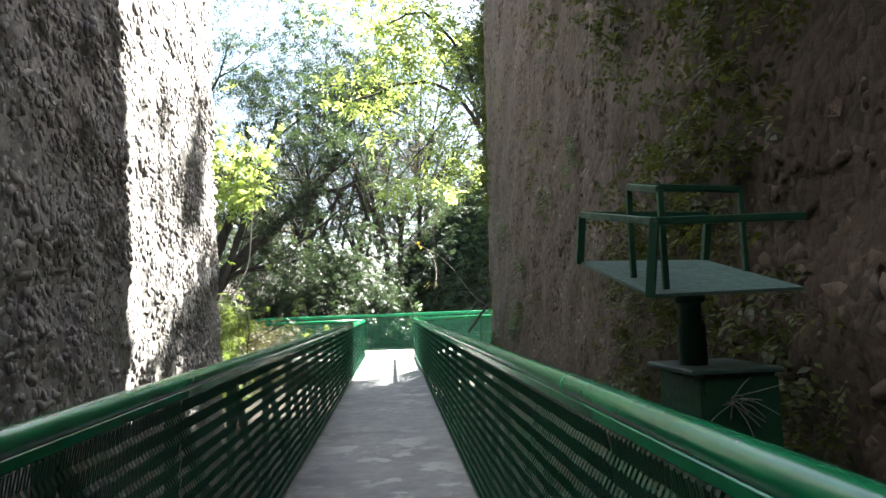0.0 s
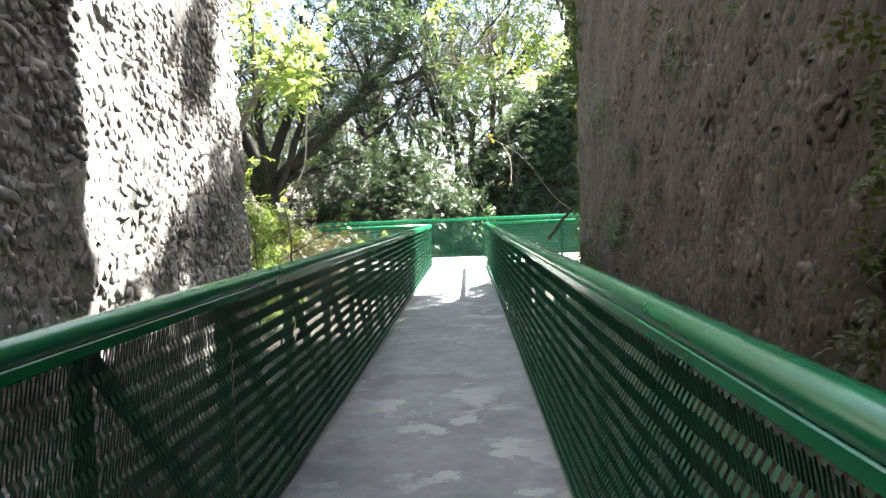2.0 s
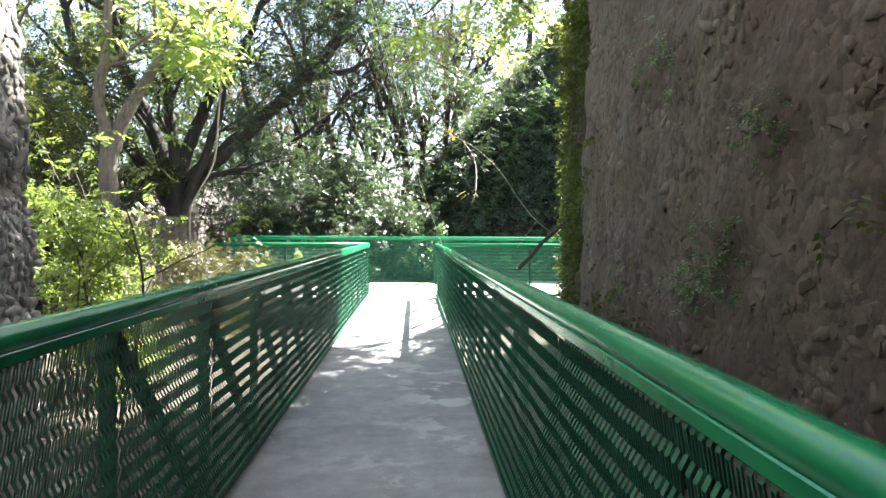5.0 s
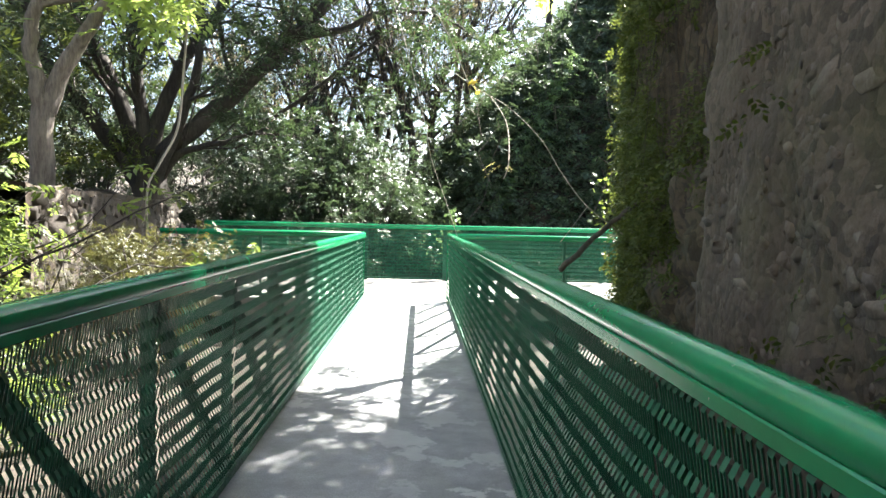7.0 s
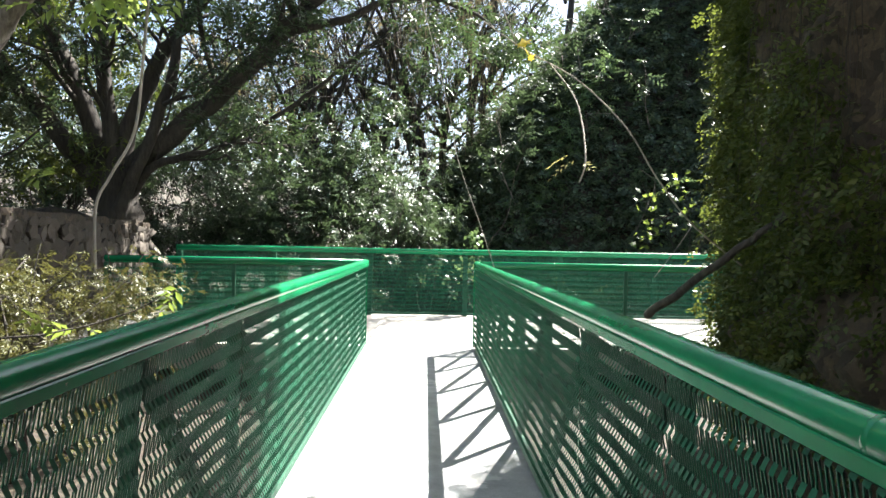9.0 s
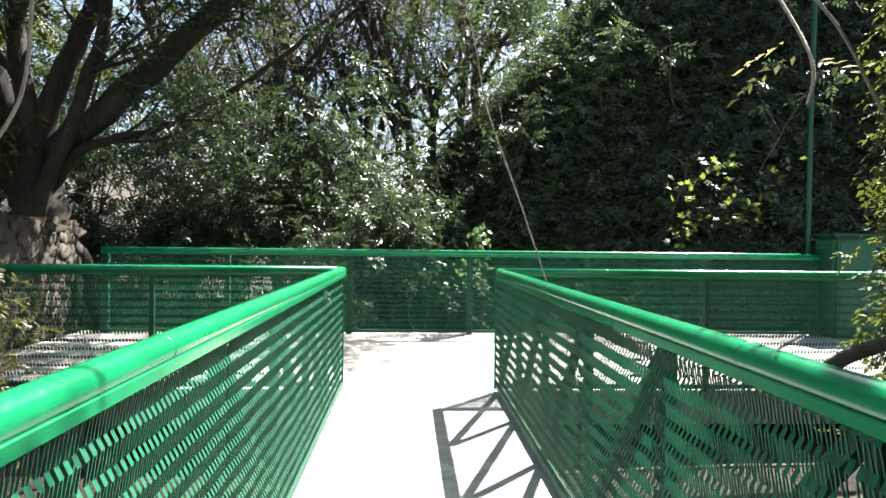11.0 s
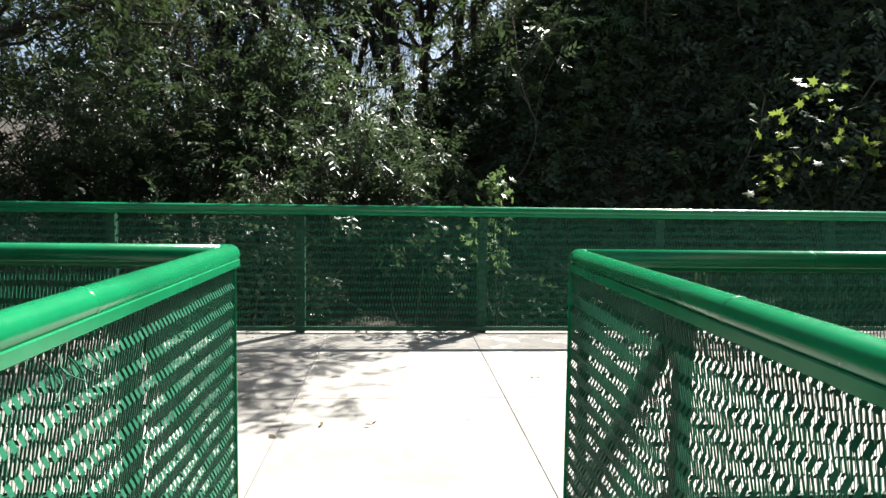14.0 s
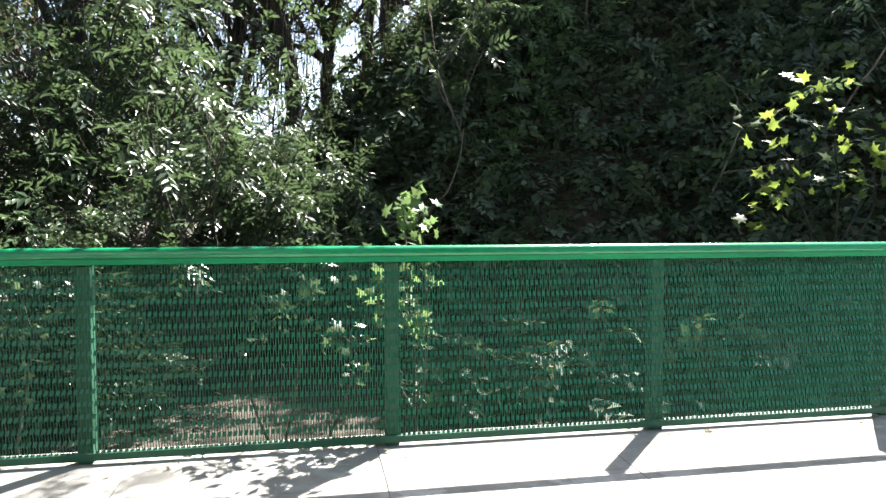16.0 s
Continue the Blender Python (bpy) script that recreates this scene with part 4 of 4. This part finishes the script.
tubes("stem", [
    (bent([(2.5, 15.4, 1.15), (2.05, 15.25, 1.45), (1.75, 15.2, 1.8), (1.5, 15.16, 2.16), (1.15, 15.2, 2.5), (0.78, 15.26, 2.72), (0.45, 15.3, 2.95)], 40), np.linspace(0.008, 0.005, 40)),
    (bent([(0.95, 15.23, 2.62), (1.10, 15.0, 2.3), (1.08, 14.6, 1.86), (1.02, 14.5, 1.68)], 20), [0.006] * 20),
    (bent([(0.70, 15.27, 2.78), (0.5, 15.2, 3.2), (0.3, 15.0, 3.5)], 16), [0.006] * 16),
    (bent([(2.05, 15.25, 1.45), (1.9, 15.2, 1.25), (1.75, 15.2, 1.05)], 12), [0.004] * 12),
], TWIG, dry, sides=6)
rng = np.random.default_rng(61)
star_leaves("yellow_leaves", [np.array(p) + rng.normal(0, 0.02, 3) for p in ((0.78, 15.22, 2.68), (0.82, 15.22, 2.64), (0.73, 15.25, 2.78))], 0.10, rng, YELLOW, dry)
put("dry_leaves", spray_mesh("dry_leaves", np.array(((1.00, 14.5, 1.83), (1.05, 14.52, 1.81), (0.95, 14.48, 1.85))), 0.04, rng, 9, 0.16), YELLOW_DULL, dry)
stick = tubes("broken_branch", [(bent([(2.75, 14.5, 1.75), (2.35, 14.75, 1.40), (2.10, 15.0, 1.14), (1.98, 15.4, 0.90), (1.88, 15.72, 0.72)], 24, 0.006, rng), np.linspace(0.022, 0.036, 24))], BARK, None, sides=9)
tagged(stick, "dark broken branch leaning out of the ivy", "branch")

# ---------------------------------------------------------------- ivy and creepers


def creeper(label, pts, size, seed, mat=IVY, droop=0.5):
    rng = np.random.default_rng(seed)
    ob = put("ivy", spray_mesh("ivy", np.asarray(pts)[::5], size, rng, 7, size * 3.2, droop, 0.6), mat)
    return tagged(ob, label, "ivy", kind="stuff")


def drape(face, sign, y0, y1, z0, z1, count, per, spread, out, seed, keep=None):
    rng = np.random.default_rng(seed)
    mid = []
    while len(mid) < count:
        y, z = rng.uniform(y0, y1), rng.uniform(z0, z1)
        if keep and noise.noise(Vector((y * 0.9, z * 0.9, seed))) < keep:
            continue
        mid.append((face(y) - sign * (out * abs(rng.normal(0.4, 0.4)) + 0.03), y, z))
    mid = np.array(mid)
    return np.repeat(mid, per, 0) + rng.normal(0, spread, (count * per, 3)) * np.array([0.5, 1, 1.3])


creeper("thick hanging curtain of dull green ivy", np.concatenate([
    drape(low_face, 1, 14.2, 16.6, 0.1, 4.6, 1500, 12, 0.10, 0.16, 71, -0.22),
    drape(lambda y: low_face(16.3) + 0.10, 1, 16.2, 16.65, -0.4, 4.8, 1100, 12, 0.11, 0.20, 72),
    drape(low_face, 1, 11.9, 14.4, 0.2, 3.6, 420, 10, 0.08, 0.05, 81, 0.14),
    drape(low_face, 1, 12.6, 14.6, 3.2, 7.4, 800, 12, 0.13, 0.2, 73),
    drape(lambda y: 2.75, 1, 13.8, 14.5, 3.4, 7.4, 420, 12, 0.14, 0.35, 70)]), 0.052, 74)
creeper("patchy creeper leaves on the shaded masonry", np.concatenate([
    drape(pier_face_right, 1, 1.2, 4.2, -0.2, 4.5, 1250, 9, 0.10, 0.06, 75, -0.10),
    drape(pier_face_right, 1, 5.6, 10.9, -0.3, 4.5, 90, 12, 0.08, 0.03, 76, 0.28)]), 0.042, 77)
rng = np.random.default_rng(84)
hang = []
for _ in range(150):
    y = rng.uniform(12.0, 16.3)
    p = np.array([low_face(y) - abs(rng.normal(0.05, 0.06)) - 0.02, y, rng.uniform(2.4, 4.4)])
    hang.append((bent([p, p + np.array([rng.normal(0, 0.04), rng.normal(0, 0.06), -0.6]), p + np.array([rng.normal(0, 0.05), rng.normal(0, 0.12), -rng.uniform(0.8, 1.7)])], 6), np.linspace(rng.uniform(0.002, 0.006), 0.0015, 6)))
tagged(tubes("hanging_roots", hang, BARK, None, sides=4), "thin brown roots hanging down the overgrown wall", "roots", kind="stuff")
rng = np.random.default_rng(82)
tuft = [np.array(c) + rng.normal(0, 1, (n, 3)) * np.array((0.02, r, r * 0.8)) for c, r, n in (
    ((1.68, 7.96, 1.73), 0.10, 160), ((1.68, 8.45, 1.13), 0.16, 420), ((1.68, 8.75, 1.05), 0.12, 200), ((1.67, 5.4, 2.54), 0.12, 160), ((1.68, 6.6, 2.3), 0.12, 140), ((1.68, 9.3, 2.4), 0.16, 200))]
creeper("small cushions of moss and fern on the masonry", np.concatenate(tuft), 0.026, 83, FRESH)
# The upper drape, out of view, is added to fray the pier's shadow.
creeper("creeper edging the far corner of the pier, unseen top added for its shadow", np.concatenate([
    drape(lambda y: 2.12, 1, 12.0, 12.4, 3.6, 6.5, 90, 14, 0.10, 0.10, 78),
    drape(lambda y: 2.12, 1, 12.0, 12.6, 6.5, 11.5, 150, 14, 0.22, 0.3, 80, 0.0)]), 0.06, 79)

# ---------------------------------------------------------------- hillside plants and far woods
rng = np.random.default_rng(90)
mid = []
while len(mid) < 20000:
    x, y = rng.uniform(-3.0, 15), rng.uniform(23.0, 36)
    h = ground_height(x, y)
    if h > 0.0 or (x > 1.2 and y > 23.4):
        mid.append((x, y, h + abs(rng.normal(0.1, 0.28))))
mid = np.array(mid)
hill = put("undergrowth", spray_mesh("undergrowth", np.repeat(mid, 2, 0) + rng.normal(0, 0.12, (len(mid) * 2, 3)), 0.135, rng, 8, 0.36, 0.25, 0.55), HILLLEAF)
tagged(hill, "dark shaded creepers and ferns over the steep hillside", "undergrowth", kind="stuff")

rng = np.random.default_rng(91)
runs, tips = [], []
for _ in range(42):
    x, y = rng.uniform(1, 12), rng.uniform(25, 32)
    grow((x, y, ground_height(x, y)), (rng.normal(-0.3, 0.5), rng.normal(-0.4, 0.4), 1.0), rng.uniform(0.7, 1.6), 0.02, 1, rng, runs, tips, 0.2)
tw = tubes("twigs", runs, BARK_PALE, None, sides=4)
tagged(tw, "thin bare stems on the shaded slope", "twigs", kind="stuff")
tagged(put("foliage", spray_mesh("foliage", np.repeat(np.array(tips), 2, 0), 0.13, rng, 9, 0.4), LEAF), "sparse green leaves on stems over the slope", "foliage", kind="stuff")

for seed, (x, y), hgt, mat, lab in (
    (101, (-2.5, 33.0), 11.0, DRY, "tall tree with drooping dry brown foliage"), (102, (1.6, 36.0), 11.5, FARLEAF, "tall distant tree with thin foliage"),
    (103, (-7.0, 34.0), 12.0, FARLEAF, "tall distant tree with thin foliage"), (104, (-11.5, 31.0), 12.0, FARLEAF, "tall distant tree with thin foliage"),
    (105, (-4.8, 31.5), 8.0, DRY, "tall tree with drooping dry brown foliage"), (106, (5.5, 37.5), 8.0, FARLEAF, "tall distant tree with thin foliage"),
    (107, (-11.0, 19.0), 9.0, FARLEAF, "tall leafy tree on the bank"), (108, (-4.6, 39.0), 14.0, FARLEAF, "tall distant tree with thin foliage"),
    (109, (-14.0, 25.0), 10.0, FARLEAF, "tall leafy tree on the bank"), (110, (-8.0, 15.0), 8.0, IVY, "shaded leafy tree on the bank"),
    (115, (-0.4, 30.4), 10.5, DARKLEAF, "tall dark tree with bare twigs on the slope"), (116, (-3.3, 29.8), 10.5, DARKLEAF, "tall dark tree with bare twigs on the slope"),
    (117, (0.6, 33.5), 7.0, DRY, "tall tree with drooping dry brown foliage"), (118, (-1.4, 32.4), 8.5, FARLEAF, "leafy tree with thin foliage on the slope"),
    (119, (2.3, 35.0), 6.5, FARLEAF, "leafy tree with thin foliage on the slope"), (120, (-5.2, 34.5), 9.0, FARLEAF, "leafy tree with thin foliage on the slope")):
    z = ground_height(x, y)
    rr = np.random.default_rng(seed)
    limbs = [([(x, y, z - 0.2), (x + rr.normal(0, 0.3), y, z + hgt * 0.3), (x + rr.normal(0, 0.5), y + rr.normal(0, 0.4), z + hgt * 0.62)], 0.17, 0.10, 5)]
    for _ in range(5):
        a = rr.uniform(0, 6.28)
        limbs.append(([(x, y, z + hgt * rr.uniform(0.25, 0.5)), (x + 1.2 * math.cos(a), y + 1.2 * math.sin(a), z + hgt * 0.62), (x + 2.3 * math.cos(a), y + 2.3 * math.sin(a), z + hgt * rr.uniform(0.7, 0.95))], 0.09, 0.03, 9))
    crowns = [((x + rr.normal(0, 1.2), y + rr.normal(0, 1.0), z + hgt * rr.uniform(0.45, 0.95)), (1.5, 1.3, 1.2), 1.0) for _ in range(6)]
    tree("tree", lab, limbs, crowns, BARK, mat, seed + 50, 0.15, 140, 16, 0.26, depth=2, tip_leaves=False, sides=5)

far = []
rng = np.random.default_rng(92)
for _ in range(1500):
    x = rng.uniform(-70, 70)
    y = 58 + rng.normal(0, 4) if rng.random() < 0.55 else rng.uniform(-30, 58)
    if y < 56 and abs(x) < 30:
        x = math.copysign(32 + abs(rng.normal(0, 4)), x)
    far.append((x, y, ground_height(x, y) + abs(rng.normal(0, 2.6))))
pts = np.repeat(np.array(far), 14, 0) + rng.normal(0, 1.0, (len(far) * 14, 3))
tagged(put("far_woods", leaf_mesh("far_woods", pts, 0.9, rng), FARLEAF), "hazy green woods closing the valley", "woods", kind="stuff")

rng = np.random.default_rng(93)
hang = []
for _ in range(60):
    c = np.array([rng.uniform(-3.5, 2.5), rng.uniform(29.0, 33.5), 0.0])
    c[2] = rng.uniform(4.0, 9.5)
    for _ in range(20):
        p = c + rng.normal(0, 0.45, 3)
        hang.append((bent([p, p + np.array([rng.normal(0, 0.06), rng.normal(0, 0.06), -0.5]), p + np.array([rng.normal(0, 0.14), rng.normal(0, 0.14), -rng.uniform(0.8, 1.7)])], 4), [0.008, 0.007, 0.006, 0.003]))
tagged(tubes("hanging_strands", hang, DRY, None, sides=3), "brown dry creeper strands hanging from the trees", "creeper", kind="stuff")

# a climbing plant up the dark slope; brighter leaf colour stands in for sun
rng = np.random.default_rng(94)
t = rng.uniform(0, 1, 260)
at = np.stack([1.9 + 2.6 * t + rng.normal(0, 0.22, 260), 25.9 + 1.5 * t + rng.normal(0, 0.15, 260), 0.6 + 5.6 * t], 1)
for k in range(260):
    at[k, 2] = max(at[k, 2], ground_height(at[k, 0], at[k, 1]) + 0.35)
tagged(put("climber", spray_mesh("climber", at, 0.11, rng, 9, 0.3), FRESH), "climbing plant running up the dark slope, leaves coloured brighter for sun", "climber", kind="stuff")

# ---------------------------------------------------------------- fallen leaves
rng = np.random.default_rng(95)
pts = np.stack([rng.uniform(-3.5, 4.5, 70), rng.choice([21.95, 21.9, 21.8, 20.5, 19.5], 70) + rng.normal(0, 0.05, 70), np.full(70, 0.012)], 1)
litter = leaf_mesh("leaf_litter", pts, 0.05, rng, 0.5, 0.0, 0.1)
co = np.empty(len(litter.vertices) * 3, np.float32)
litter.vertices.foreach_get("co", co)
co = co.reshape(-1, 3)
co[:, 2] = np.clip(co[:, 2], 0.003, 0.02)
litter.vertices.foreach_set("co", co.ravel())
tagged(put("leaf_litter", litter, DRY), "a few fallen dry leaves on the concrete", "leaves", kind="stuff")

# ---------------------------------------------------------------- stones of the masonry


def stone_shapes(count, seed):
    """Angular stones: a broken polygon with a chipped, uneven front."""
    shapes = []
    rng = np.random.default_rng(seed)
    for k in range(count):
        n = int(rng.integers(5, 8))
        ang = np.sort((np.arange(n) + rng.uniform(-0.3, 0.3, n)) / n * 2 * np.pi)
        bm = bmesh.new()
        rings = []
        for depth, scale in ((-0.5, 1.0), (0.40, 1.0), (0.5, 0.93)):
            ring = []
            for a in ang:
                q = 0.5 / max(abs(math.cos(a)), abs(math.sin(a))) ** 0.7 * scale * rng.uniform(0.86, 1.08)
                ring.append(bm.verts.new((q * math.cos(a), q * math.sin(a), depth + rng.normal(0, 0.06))))
            rings.append(ring)
        for lo, hi in zip(rings, rings[1:]):
            for a in range(n):
                bm.faces.new((lo[a], lo[(a + 1) % n], hi[(a + 1) % n], hi[a]))
        tip = bm.verts.new((rng.normal(0, 0.08), rng.normal(0, 0.08), 0.5 + rng.normal(0, 0.07)))
        for a in range(n):
            bm.faces.new((rings[-1][a], rings[-1][(a + 1) % n], tip))
        bmesh.ops.triangulate(bm, faces=bm.faces)
        me = bpy.data.meshes.new("stone")
        bm.to_mesh(me)
        bm.free()
        shapes.append(me)
    return shapes


def lay_stones(thing, face, sign, y0, y1, z0, z1, near, seed, size=0.15, rock=None, proud=(0.002, 0.030), tip=0.12):
    """Stones bedded in the long side of a pier; those in the stretch near are objects of their own."""
    rng = np.random.default_rng(seed)
    shapes = stone_shapes(10, seed)
    raw = []
    for me in shapes:
        co = np.empty(len(me.vertices) * 3, np.float32)
        me.vertices.foreach_get("co", co)
        raw.append((co.reshape(-1, 3), np.array([tuple(p.vertices) for p in me.polygons])))
        me.materials.append(rock or STONES)
    vs, fs, n, single = [], [], 0, 0
    z = z0
    while z < z1:
        hgt = size * rng.uniform(0.7, 1.2)
        y = y0 + rng.uniform(0, size)
        while y < y1 - 0.09 * min(3.5, max(0, z - 0.5)) - 0.12:
            w = size * rng.choice([0.6, 0.85, 1.1, 1.6, 2.6], p=[0.34, 0.28, 0.2, 0.13, 0.05])
            if rng.random() < 0.93:
                yy, zz = y + w / 2 + rng.normal(0, 0.02), z + rng.normal(0, 0.035)
                p = Vector((0, yy, zz))
                thick = rng.uniform(0.06, 0.09)
                x = face(yy) + sign * 0.015 * zz + sign * (thick / 2 - rng.uniform(*proud)) - sign * 0.055 * noise.noise(Vector((face(yy), yy, zz)) * 2.3)
                tilt = Euler((rng.normal(0, 0.35), rng.normal(0, tip), rng.normal(0, tip)))
                m = Matrix.LocRotScale((x, yy, zz), tilt, None) @ Matrix(((0, 0, sign * -1.0, 0), (1, 0, 0, 0), (0, 1, 0, 0), (0, 0, 0, 1))) @ Matrix.Diagonal((w * 1.22, hgt * rng.uniform(0.95, 1.4), thick, 1))
                k = int(rng.integers(10))
                if near[0] < yy < near[1] and near[2] < zz < near[3] and single < 300:
                    put("stone", shapes[k], None, thing, m=m)
                    single += 1
                else:
                    a = np.array(m)
                    v, f = raw[k]
                    vs.append(v @ a[:3, :3].T + a[:3, 3])
                    fs.append(f + n)
                    n += len(v)
            y += w * 0.98
        z += hgt * 0.9
    ob = put("stonework", quick("stonework", np.concatenate(vs), np.concatenate(fs)), rock or STONES, thing)
    tagged(ob, kind="stuff")


lay_stones(LEFT_PIER, lambda y: -2.27 - 0.03 * max(0, y - 8.5) ** 2, -1, 3.2, 10.05, -0.3, 6.2, (5.6, 7.0, 0.9, 2.0), 201, 0.064, None, (-0.005, 0.012), 0.06)
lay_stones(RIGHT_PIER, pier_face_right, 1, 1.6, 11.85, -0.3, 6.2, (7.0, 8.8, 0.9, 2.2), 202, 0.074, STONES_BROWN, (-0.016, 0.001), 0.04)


def bank_face(y):
    i = min(range(90), key=lambda q: abs(line[q][1] - y))
    return line[i][0] - 0.05


lay_stones(bank, bank_face, -1, 15.3, 24.1, -0.3, 1.50, (17.0, 22.5, 0.3, 1.5), 204, 0.17, BANKSTONE)
